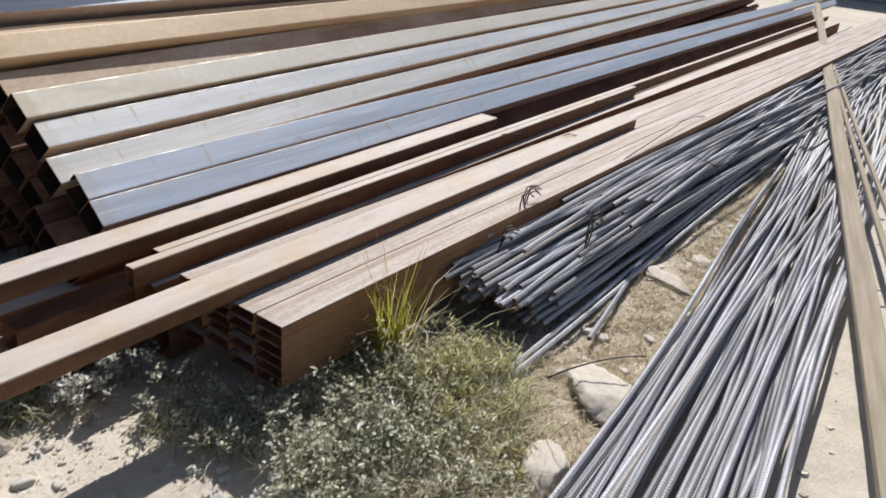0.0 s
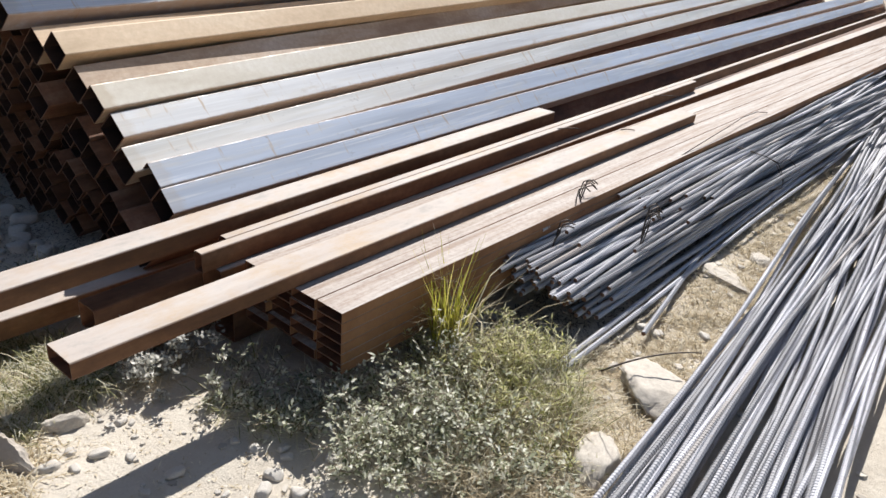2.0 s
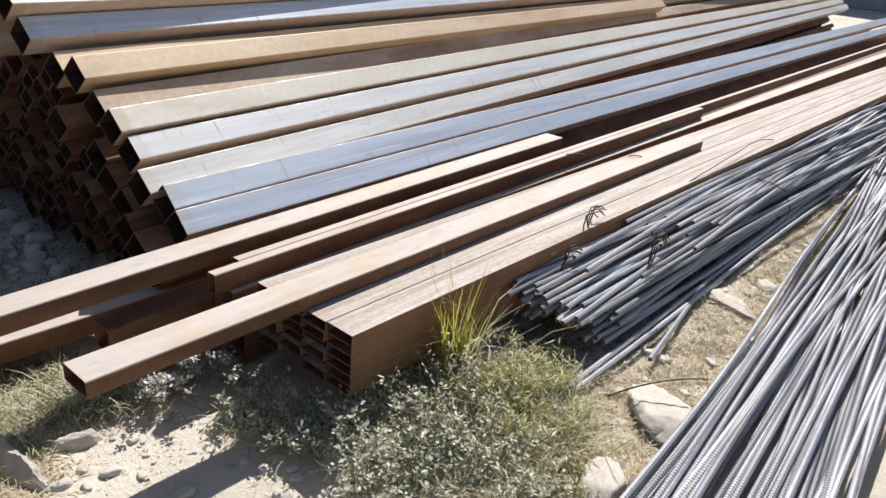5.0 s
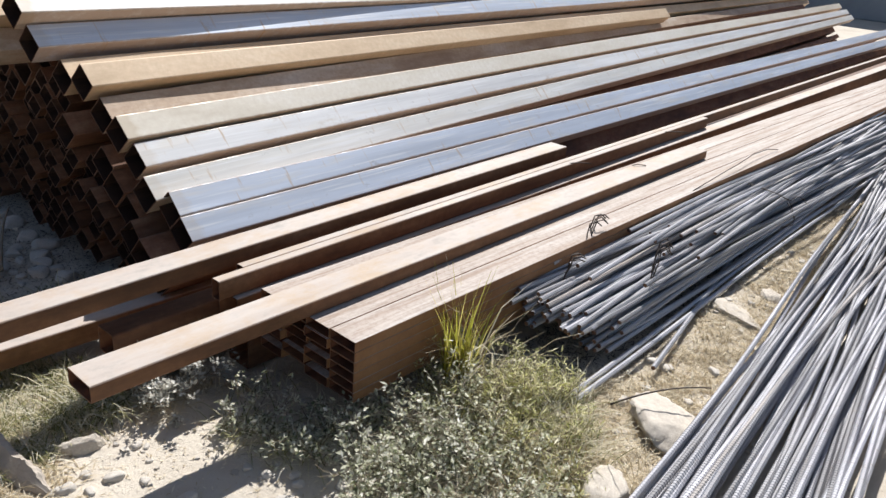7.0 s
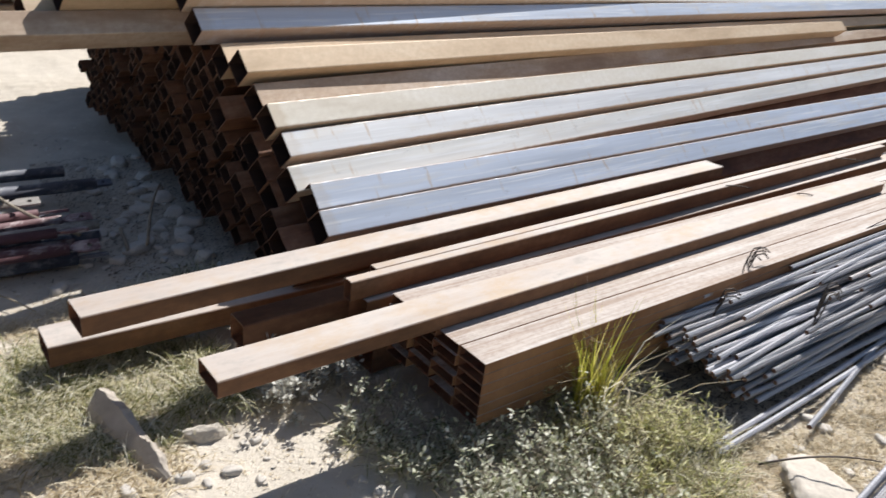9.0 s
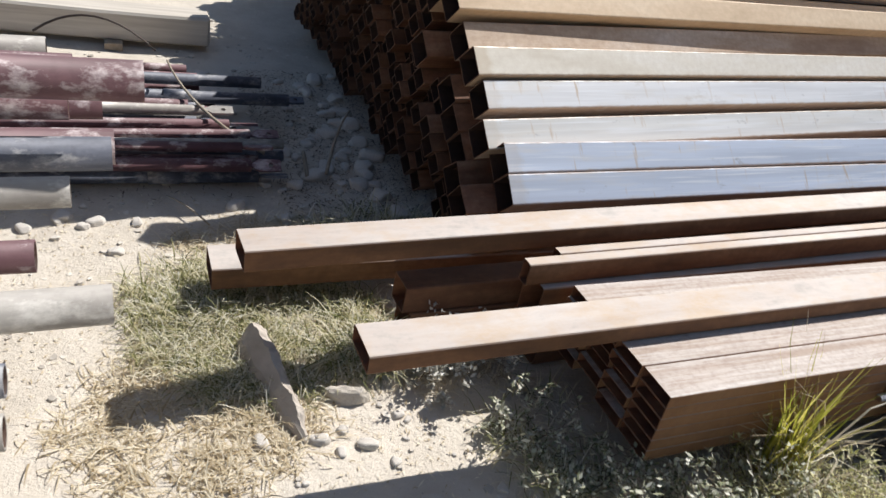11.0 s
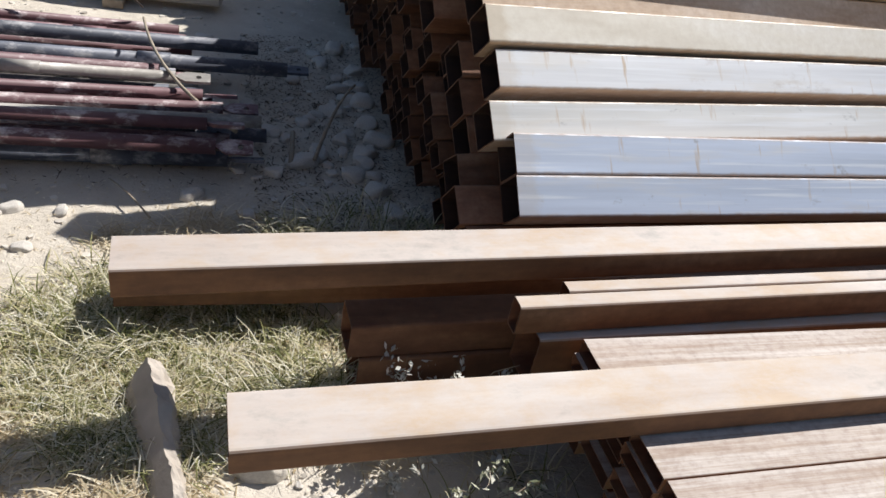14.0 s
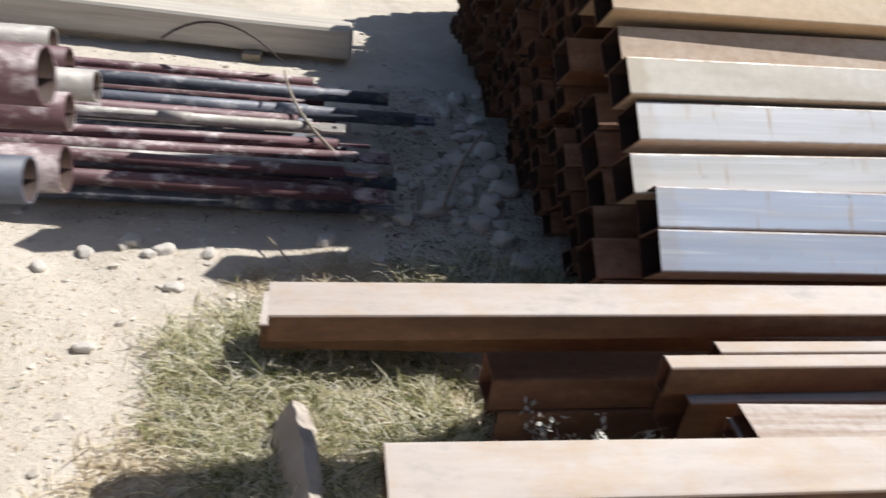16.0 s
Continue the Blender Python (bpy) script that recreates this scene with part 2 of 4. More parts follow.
M_REBAR = rebar_material()
M_REBAR_RUST = plain("rebar_end_rust", (0.10, 0.05, 0.03), (0.24, 0.13, 0.08), 40.0, 0.8)
M_WIRE = plain("tie_wire", (0.05, 0.04, 0.035), (0.12, 0.09, 0.07), 60.0, 0.6, 0.4)
M_STONE = plain("river_stone", (0.48, 0.44, 0.39), (0.74, 0.69, 0.62), 14.0, 0.85, 0.0, 0.4)
M_ROCK = plain("pale_rock", (0.50, 0.44, 0.37), (0.72, 0.66, 0.57), 10.0, 0.9, 0.0, 0.5, dist=0.003)
M_CONCRETE = plain("weathered_concrete", (0.36, 0.31, 0.26), (0.58, 0.52, 0.45), 16.0, 0.9, 0.0, 0.5)
M_WOOD = plain("grey_weathered_wood", (0.26, 0.20, 0.14), (0.46, 0.39, 0.30), 8.0, 0.85, 0.0, 0.4, (0.3, 6, 6))
def scuffed(name, dark, light, splash):
    """Old pipe paint with cement splashes and bare scuffs."""
    m, nt, b = mat(name, 0.55, 0.05)
    n1 = noise_of(nt, coords(nt, (0.5, 2, 2)), 10.0, 8, 0.65)
    n2 = noise_of(nt, coords(nt, (0.8, 1.3, 1.3)), 16.0, 7, 0.7)
    n3 = noise_of(nt, coords(nt), 70.0, 4, 0.6)
    col = ramp(nt, n1, [(0.3, dark), (0.7, light)])
    col = mixc(nt, ramp(nt, n2, [(0.52, (0, 0, 0)), (0.64, (0.85, 0.85, 0.85))]), col, splash)
    col = mixc(nt, ramp(nt, n3, [(0.5, (0, 0, 0)), (0.8, (0.5, 0.5, 0.5))]), col, dark)
    nt.links.new(col, b.inputs["Base Color"])
    bump(nt, b, n2, 0.3, 0.001)
    return m


M_MAROON = scuffed("maroon_paint", (0.075, 0.032, 0.036), (0.20, 0.105, 0.115), (0.55, 0.48, 0.47))
M_DARKPIPE = scuffed("dark_pipe_paint", (0.04, 0.045, 0.06), (0.17, 0.18, 0.22), (0.42, 0.41, 0.41))
M_GREYPIPE = scuffed("grey_pipe_paint", (0.22, 0.20, 0.18), (0.44, 0.41, 0.37), (0.62, 0.59, 0.54))
M_WALL = plain("far_wall_render", (0.30, 0.30, 0.32), (0.44, 0.44, 0.46), 2.0, 0.9)
M_DRYGRASS = per_island("dry_grass", [(0.0, (0.07, 0.09, 0.025)), (0.25, (0.25, 0.26, 0.09)), (0.45, (0.60, 0.54, 0.32)), (0.75, (0.76, 0.71, 0.54)), (1.0, (0.88, 0.85, 0.75))], 0.75, 0.4)
M_STRAW = per_island("straw", [(0.0, (0.42, 0.33, 0.20)), (0.5, (0.64, 0.55, 0.39)), (1.0, (0.80, 0.74, 0.60))], 0.75, 0.4)
M_GREENGRASS = per_island("green_yellow_grass", [(0.0, (0.22, 0.25, 0.03)), (0.5, (0.56, 0.52, 0.09)), (1.0, (0.82, 0.72, 0.26))], 0.7, 0.5)
M_LEAF = per_island("grey_green_leaf", [(0.0, (0.12, 0.14, 0.07)), (0.25, (0.36, 0.38, 0.24)), (0.55, (0.72, 0.72, 0.56)), (1.0, (0.93, 0.91, 0.82))], 0.5, 0.5)
M_LEAF_YELLOW = per_island("yellow_green_leaf", [(0.0, (0.14, 0.17, 0.04)), (0.3, (0.48, 0.48, 0.17)), (0.6, (0.80, 0.75, 0.42)), (1.0, (0.93, 0.89, 0.66))], 0.5, 0.5)
M_TWIG = per_island("dry_twig", [(0.0, (0.10, 0.075, 0.05)), (0.6, (0.24, 0.19, 0.13)), (1.0, (0.52, 0.45, 0.35))])
M_PEBBLE = per_island("gravel_mix", [(0.0, (0.38, 0.34, 0.29)), (0.4, (0.55, 0.50, 0.43)), (1.0, (0.70, 0.65, 0.57))], 0.9)


def ground_material():
    m, nt, b = mat("dusty_earth", 0.95)
    v = coords(nt, (1, 1, 1), True)
    n1 = noise_of(nt, v, 1.6, 8, 0.6)
    n2 = noise_of(nt, v, 14.0, 8, 0.7)
    n3 = noise_of(nt, v, 120.0, 5, 0.7)
    col = ramp(nt, n1, [(0.32, (0.48, 0.42, 0.34)), (0.62, (0.63, 0.565, 0.475))])
    col = mixc(nt, ramp(nt, n2, [(0.45, (0, 0, 0)), (0.7, (0.7, 0.7, 0.7))]), col, (0.67, 0.61, 0.52))
    col = mixc(nt, ramp(nt, n3, [(0.55, (0, 0, 0)), (0.8, (0.3, 0.3, 0.3))]), col, (0.30, 0.25, 0.19))
    nt.links.new(col, b.inputs["Base Color"])
    add = nt.nodes.new("ShaderNodeMath")
    add.operation = 'ADD'
    nt.links.new(n2, add.inputs[0])
    weak = nt.nodes.new("ShaderNodeMath")
    weak.operation = 'MULTIPLY'
    weak.inputs[1].default_value = 0.35
    nt.links.new(n3, weak.inputs[0])
    nt.links.new(weak.outputs[0], add.inputs[1])
    bump(nt, b, add.outputs[0], 0.7, 0.013)
    return m


M_GROUND = ground_material()

# ---- mesh helpers ----


def mesh_object(name, bm, material, smooth=False):
    me = bpy.data.meshes.new(name)
    bm.to_mesh(me)
    bm.free()
    for mt in (material if isinstance(material, (list, tuple)) else [material]):
        me.materials.append(mt)
    if smooth:
        for p in me.polygons:
            p.use_smooth = True
    return new(name, me)


def data_object(name, verts, faces, material, smooth=False):
    me = bpy.data.meshes.new(name)
    me.from_pydata(verts, [], faces)
    for mt in (material if isinstance(material, (list, tuple)) else [material]):
        me.materials.append(mt)
    if smooth:
        me.polygons.foreach_set("use_smooth", [True] * len(me.polygons))
    me.update()
    return new(name, me)


def part(name, bm, material, parent, label=""):
    ob = mesh_object(name, bm, material)
    ob.parent = parent
    if label:
        ob["label"] = label
    return ob


def rounded_rect(w, h, r, seg=3):
    """Outline of a section, from the corner (0, 0), y to w and z to -h."""
    pts = []
    for cy, cz, a0 in ((r, -h + r, 180), (w - r, -h + r, 270), (w - r, -r, 0), (r, -r, 90)):
        for k in range(seg + 1):
            a = radians(a0 + 90 * k / seg)
            pts.append((cy + r * math.cos(a), cz + r * math.sin(a)))
    return pts


def tube_mesh(name, length, w, h, wall=0.003, r=0.006, material=None, bend=0.0, nx=2, bore=None):
    """A hollow rectangular tube along +x, its near top edge through the origin, its section spreading to +y and -z."""
    outer = rounded_rect(w, h, r)
    inner = [(wall + a * (w - 2 * wall) / w, -wall + c * (h - 2 * wall) / h) for a, c in outer]
    n = len(outer)
    verts, faces, mats = [], [], []
    for i in range(nx):
        s = i / (nx - 1)
        for a, c in outer:
            verts.append((length * s, a, c - bend * 4 * s * (1 - s)))
    for i in range(nx):
        s = i / (nx - 1)
        for a, c in inner:
            verts.append((length * s, a, c - bend * 4 * s * (1 - s)))
    base = nx * n
    for i in range(nx - 1):
        for k in range(n):
            k2 = (k + 1) % n
            faces.append((i * n + k, i * n + k2, (i + 1) * n + k2, (i + 1) * n + k))
            mats.append(0)
            faces.append((base + i * n + k, base + (i + 1) * n + k, base + (i + 1) * n + k2, base + i * n + k2))
            mats.append(1)
    last = (nx - 1) * n
    for k in range(n):
        k2 = (k + 1) % n
        faces.append((k, base + k, base + k2, k2))
        faces.append((last + k, last + k2, base + last + k2, base + last + k))
        mats += [2, 2]
    me = bpy.data.meshes.new(name)
    me.from_pydata(verts, [], faces)
    me.materials.append(material)
    me.materials.append(bore or M_INNER)
    me.materials.append(M_CUT)
    me.polygons.foreach_set("material_index", mats)
    me.update()
    return me


def at(x, y, z, az=0.0, el=0.0, roll=0.0):
    """A bar's pose: its near end, the way it points (degrees to the left of +x, degrees up) and its roll about itself."""
    return Matrix.Translation((x, y, z)) @ Matrix.Rotation(radians(az), 4, 'Z') @ Matrix.Rotation(radians(-el), 4, 'Y') @ Matrix.Rotation(radians(roll), 4, 'X')


def tube(name, m, length, w, h, material, label, group="", wall=0.003, r=0.006, category="steel tube"):
    ob = new(name, tube_mesh(name, length, w, h, wall, r, material))
    ob.matrix_world = m
    return tagged(ob, label, category, group)


# ---- ground ----
def ground_height(x, y):
    if abs(x) > 12 or abs(y) > 12:
        return 0.0
    p = Vector((x, y, 0))
    return 0.016 * noise.noise(p * 1.7) + 0.007 * noise.noise(p * 6.1) + 0.003 * noise.noise(p * 17.0)


def build_ground():
    near = np.concatenate([np.linspace(-3, -1.6, 15)[:-1], np.linspace(-1.6, 3.0, 185), np.linspace(3.0, 8.0, 60)[1:]])
    xs = np.concatenate([[-900, -200, -60, -20, -8, -5], near, [10, 14, 22, 40, 80, 200, 900]])
    near_y = np.concatenate([np.linspace(-3, -1.3, 18)[:-1], np.linspace(-1.3, 3.2, 180), np.linspace(3.2, 7.0, 40)[1:]])
    ys = np.concatenate([[-900, -200, -60, -20, -8, -5], near_y, [9, 12, 18, 30, 60, 150, 300, 900]])
    verts = [(float(x), float(y), ground_height(float(x), float(y))) for y in ys for x in xs]
    nx = len(xs)
    faces = [(j * nx + i, j * nx + i + 1, (j + 1) * nx + i + 1, (j + 1) * nx + i) for j in range(len(ys) - 1) for i in range(nx - 1)]
    ob = data_object("ground", verts, faces, M_GROUND, True)
    tagged(ob, "pale dusty earth with stones and dry litter", "ground", kind="structure")


build_ground()

# ---- the big stack of square tubes, tipped over on its edge ----
TILT = 46.0
W = 0.085
U = Vector((0, math.cos(radians(TILT)), math.sin(radians(TILT))))
V = Vector((0, -math.sin(radians(TILT)), math.cos(radians(TILT))))
# the tubes on top: y and z of the lower edge of the sloping face, turn, rise, material, length, near end
TOP_TUBES = [
    (0.697, 0.283, 1.4, 0.0, M_BLUE, 12.6, 0.000),
    (0.756, 0.345, 1.9, 0.0, M_BLUE, 12.6, 0.000),
    (0.832, 0.376, 5.3, 0.0, M_GREYPALE, 12.6, -0.030),
    (0.933, 0.447, 5.3, 0.0, M_GREY, 12.6, 0.000),
    (0.991, 0.521, 5.6, 0.0, M_PALE, 12.6, -0.020),
    (1.120, 0.548, 7.0, 0.0, M_RUST_PALE, 12.2, 0.000),
    (1.176, 0.643, 5.9, 0.0, M_TAN, 5.20, -0.026),
    (1.302, 0.635, 6.2, 0.0, M_TAN, 12.2, -0.030),
    (1.366, 0.733, 5.7, 0.3, M_BLUE, 12.2, -0.093),
    (1.391, 0.834, 6.4, -0.35, M_WHITE, 12.0, -0.120),
    (1.491, 0.806, 6.0, 0.0, M_TAN, 11.8, -0.457),
    (1.450, 0.704, 6.0, 0.0, M_RUST_PALE, 11.8, -0.657),
    (1.550, 0.750, 6.0, 0.0, M_TAN, 11.8, -0.548),
]
STACK_LABEL = {M_BLUE: "blue-grey mill-finish square steel tube tipped on edge in the stack",
               M_PALE: "pale dusty square steel tube, tipped on edge in the stack",
               M_GREYPALE: "pale grey square steel tube with a yellowed end in the stack",
               M_WHITE: "whitish square steel tube lying on top of the stack",
               M_GREY: "bright grey square steel tube with rusty edges in the stack",
               M_RUST_DEEP: "dark rusty square steel tube in the stack",
               M_RUST_RED: "reddish-brown rusty square steel tube within the stack",
               M_RUST_PALE: "brown rusty square steel tube in the stack",
               M_TAN: "tan rusty square steel tube lying on the stack"}


def build_stack():
    rng = random.Random(5)
    shared = {}

    def place(y, z, az, m, length, x, w=W, el=0.0, roll=0.0):
        key = (m.name, length, w)
        if key not in shared:
            shared[key] = tube_mesh("square_tube", length, w, w, 0.003, 0.0045, m, bore=M_BORE_SHADE)
        ob = new("square_tube", shared[key])
        ob.matrix_world = Matrix.Translation((x, y, z)) @ Matrix.Rotation(radians(az), 4, 'Z') @ Matrix.Rotation(radians(-el), 4, 'Y') @ Matrix.Rotation(radians(TILT + roll), 4, 'X')
        tagged(ob, STACK_LABEL[m] if w == W else "thin reddish-brown square steel tube deep in the stack", "steel tube",
               "tubes in the tipped stack" if w == W else "thin tubes in the tipped stack")

    middles, far = [], []
    for y, z, az, el, m, length, x in TOP_TUBES:
        place(y, z, az, m, length, x, el=el)
        middles.append((Vector((0, y, z)) + U * W / 2 - V * W / 2, W))
    # the rows below them: two rows of the same size, then thinner ones
    ridge = sorted([(m.y, m.z) for m, w in middles if m.y < 1.7 or m.z > 0.7]) + [(2.3, 0.80), (3.65, 0.74)]
    ridge_y, ridge_z = [r[0] for r in ridge], [r[1] for r in ridge]
    origin = Vector((0, 0.697, 0.283))
    for w, y0, y1, depth in ((W, 0.72, 1.75, 0.19), (0.058, 0.72, 2.1, 9.0), (0.046, 1.9, 3.60, 9.0)):
        step = w + 0.002
        for i in range(-20, 60):
            for j in range(-50, 60):
                p = origin + U * (i * step) - V * (j * step)
                c = p + U * w / 2 - V * w / 2
                if c.z < 0.065 or not y0 < c.y < y1:
                    continue
                roof = float(np.interp(c.y, ridge_y, ridge_z))
                if not w < roof - c.z < depth:
                    continue
                if any(max(abs((c - m).dot(U)), abs((c - m).dot(V))) < (w + v) / 2 - 0.001 for m, v in middles):
                    continue
                middles.append((c, w))
                if w < 0.05:
                    # rows past y 2.98 sit back unseen, added to lengthen the stack's shadow
                    back = (0.09 if c.y < 2.98 else -0.12) * rng.random() ** 1.5 - (0.01 if c.y < 2.98 else 0.10)
                    far.append(Matrix.Translation((-back, p.y, p.z)) @ Matrix.Rotation(radians(6.2), 4, 'Z') @ Matrix.Rotation(radians(TILT + rng.gauss(0, 1.5)), 4, 'X'))
                    continue
                red = rng.random() < 0.4
                big = w == W
                az = float(np.interp(c.y, (0.74, 0.80, 0.86, 1.4), (1.5, 1.9, 5.3, 6.2)))
                back = 0.02 + (0.08 if c.z < 0.42 else 0.05) * rng.random() if big else 0.09 * rng.random() ** 1.5 - 0.01
                place(p.y, p.z, az, M_RUST_RED if red or big else M_RUST_DEEP, 11.7, -back, w, roll=rng.gauss(0, 2.5 if big else 1.5))
    one = tube_mesh("tube_mass", 11.7, 0.046, 0.046, 0.003, 0.0045, M_RUST_DEEP, bore=M_BORE_SHADE)
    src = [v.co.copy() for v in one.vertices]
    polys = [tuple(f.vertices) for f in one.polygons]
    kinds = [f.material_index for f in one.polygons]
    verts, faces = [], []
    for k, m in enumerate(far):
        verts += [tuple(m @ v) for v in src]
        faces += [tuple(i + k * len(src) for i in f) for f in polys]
    mass = data_object("tube_mass", verts, faces, [M_RUST_DEEP, M_BORE_SHADE, M_CUT])
    mass.data.polygons.foreach_set("material_index", kinds * len(far))
    bpy.data.meshes.remove(one)
    tagged(mass, "mass of thin dark rusty tubes at the back of the stack, with unseen rows added for its shadow", "steel tubes", kind="stuff")


build_stack()

# ---- long rectangular tubes lying in front ----
# bundle in front: five layers of flat tubes
def build_front_bundle():
    rng = random.Random(8)
    h, w, rows = 0.0286, 0.0905, 6
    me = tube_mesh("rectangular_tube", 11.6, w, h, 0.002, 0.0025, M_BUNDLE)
    for i in range(4):
        for j in range(rows):
            ob = new("rectangular_tube", me)
            x = 0.0 if i == 0 else rng.uniform(-0.01, 0.022)
            ob.matrix_world = at(x, 0.004 + i * (w + 0.002), 0.088 + (j + 1) * (h + 0.0005), -0.8, 0)
            tagged(ob, "flat rusty rectangular steel tube in a tied bundle", "steel tube", "tubes in the front bundle")
    for x in (0.9, 2.8, 5.5, 9.0):
        bm = bmesh.new()
        bmesh.ops.create_cube(bm, size=1.0)
        for v in bm.verts:
            v.co = Vector((v.co.x * 0.09, v.co.y * 0.42, v.co.z * 0.088))
        bmesh.ops.bevel(bm, geom=bm.edges[:], offset=0.006, segments=1, affect='EDGES')
        ob = mesh_object("timber_bearer", bm, M_WOOD)
        ob.matrix_world = pose(x, 0.20 - 0.014 * x, 0.043)
        tagged(ob, "short weathered timber bearer under the tube bundle", "timber", "bearers")


build_front_bundle()
TOP = 0.2628
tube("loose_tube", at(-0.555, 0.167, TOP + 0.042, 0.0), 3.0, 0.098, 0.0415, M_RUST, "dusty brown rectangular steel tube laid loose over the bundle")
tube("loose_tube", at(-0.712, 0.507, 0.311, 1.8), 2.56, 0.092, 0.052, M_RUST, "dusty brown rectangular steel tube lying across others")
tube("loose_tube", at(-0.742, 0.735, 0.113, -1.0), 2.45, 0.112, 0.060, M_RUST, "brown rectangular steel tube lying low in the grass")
tube("loose_tube", at(-0.350, 0.500, 0.192, 0.9), 10.0, 0.075, 0.072, M_RUST_DEEP, "dark rusty steel tube low under the loose ones")
tube("loose_tube", at(-0.330, 0.495, 0.120, 0.9), 10.0, 0.085, 0.10, M_RUST_DEEP, "dark rusty steel tube on the ground")
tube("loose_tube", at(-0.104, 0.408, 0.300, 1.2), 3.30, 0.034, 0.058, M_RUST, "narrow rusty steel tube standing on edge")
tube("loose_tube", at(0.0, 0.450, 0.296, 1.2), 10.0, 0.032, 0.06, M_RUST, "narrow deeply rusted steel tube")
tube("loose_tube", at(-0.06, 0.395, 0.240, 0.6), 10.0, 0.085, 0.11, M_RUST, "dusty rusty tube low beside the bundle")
tube("loose_tube", at(-0.03, 0.392, 0.128, 0.6), 10.0, 0.09, 0.12, M_RUST_DEEP, "dark rusty tube on the ground beside the bundle")

# ---- reinforcing bars ----
def rebar_mesh(name, length, r, ribbed, seed, sag=0.02, sway=0.03, pitch=0.011, nseg=7):
    rng = random.Random(seed)
    ph = [rng.uniform(0, 6.28) for _ in range(4)]
    xs = []
    x = 0.0
    while x < ribbed:
        xs += [(x, 1.0), (x + pitch * 0.45, 1.0), (x + pitch * 0.6, 1.16), (x + pitch * 0.85, 1.16)]
        x += pitch
    while x < length:
        xs.append((x, 1.06))
        x += 0.22
    xs.append((length, 1.06))
    verts, faces = [], []
    for x, k in xs:
        dy = sway * math.sin(x * 1.1 + ph[0]) + 0.3 * sway * math.sin(x * 2.7 + ph[1]) - sway * math.sin(ph[0])
        dz = sag * (math.sin(x * 1.4 + ph[2]) + 0.4 * math.sin(x * 3.1 + ph[3]))
        for a in range(nseg):
            t = 2 * math.pi * a / nseg
            verts.append((x, dy + r * k * math.cos(t), dz + r * k * math.sin(t)))
    n = len(xs)
    for i in range(n - 1):
        for a in range(nseg):
            b = (a + 1) % nseg
            faces.append((i * nseg + a, i * nseg + b, (i + 1) * nseg + b, (i + 1) * nseg + a))
    faces.append(tuple(range(nseg - 1, -1, -1)))
    faces.append(tuple((n - 1) * nseg + a for a in range(nseg)))
    me = bpy.data.meshes.new(name)
    me.from_pydata(verts, [], faces)
    me.materials.append(M_REBAR)
    me.materials.append(M_REBAR_RUST)
    idx = [0] * (len(faces) - 2) + [1, 1]
    me.polygons.foreach_set("material_index", idx)
    me.update()
    return me


def build_rebar():
    rng = random.Random(21)
    near = [rebar_mesh("ribbed_bar", 9.0, 0.0072, 3.6, 40 + k, 0.004, 0.02) for k in range(10)]
    # loose spread beside the camera
    for k in range(64):
        s = k / 63
        layer = rng.choice((0, 0, 1, 2, 3))
        y0 = -0.70 - 0.42 * s + rng.uniform(-0.03, 0.03)
        y5 = -0.39 - 0.25 * s + rng.gauss(0, 0.07) - (0.20 if layer > 1 and rng.random() < 0.4 else 0.0)
        y5 = min(y5, -0.36)
        ob = new("ribbed_bar", rng.choice(near))
        az = math.degrees(math.atan2(y5 - y0, 4.6))
        ob.matrix_world = at(-0.55 + rng.uniform(-0.15, 0.1), y0, 0.032 + 0.0145 * layer, az, 0.1)
        tagged(ob, "grey ribbed steel reinforcing bar in a loose spread on the ground", "rebar", "bars in the loose spread")
    tied = [rebar_mesh("ribbed_bar", 9.0, 0.0074, 2.4, 80 + k, 0.007, 0.026) for k in range(10)]
    for k in range(84):
        row, col = divmod(k, 12)
        y0 = -0.275 + col * 0.0225 + (row % 2) * 0.011 + row * 0.005 + rng.uniform(-0.007, 0.007)
        z0 = 0.050 + row * 0.0165 + col * 0.0052 + rng.uniform(-0.004, 0.004)
        ob = new("ribbed_bar", rng.choice(tied))
        x0 = 0.575 - 0.55 * y0 + (0.0 if row > 4 else 0.07) + rng.uniform(-0.04, 0.09)
        ob.matrix_world = at(x0, y0, z0, rng.gauss(-0.1, 0.8) - col * 0.03, rng.uniform(-0.35, 0.2))
        tagged(ob, "grey ribbed steel reinforcing bar in a wired bundle", "rebar", "bars in the wired bundle")
    # a few that have slid across the others
    for k in range(16):
        ob = new("ribbed_bar", rng.choice(tied))
        ob.matrix_world = at(0.85 + rng.uniform(-0.05, 0.9), -0.26 + 0.017 * k, 0.172 + 0.0034 * k + rng.uniform(0, 0.012), rng.uniform(-3.5, 2.5), rng.uniform(-0.3, 0.2))
        tagged(ob, "grey ribbed steel reinforcing bar slid across a bundle", "rebar", "bars in the wired bundle")
    for x, y, az in ((0.455, -0.305, 1.2), (0.50, -0.328, 1.0), (0.85, -0.40, 10.0)):
        ob = new("ribbed_bar", tied[0])
        ob.matrix_world = at(x, y, 0.036, az, 0)
        tagged(ob, "single grey reinforcing bar on the ground beside the bundle", "rebar", "single bars")


build_rebar()

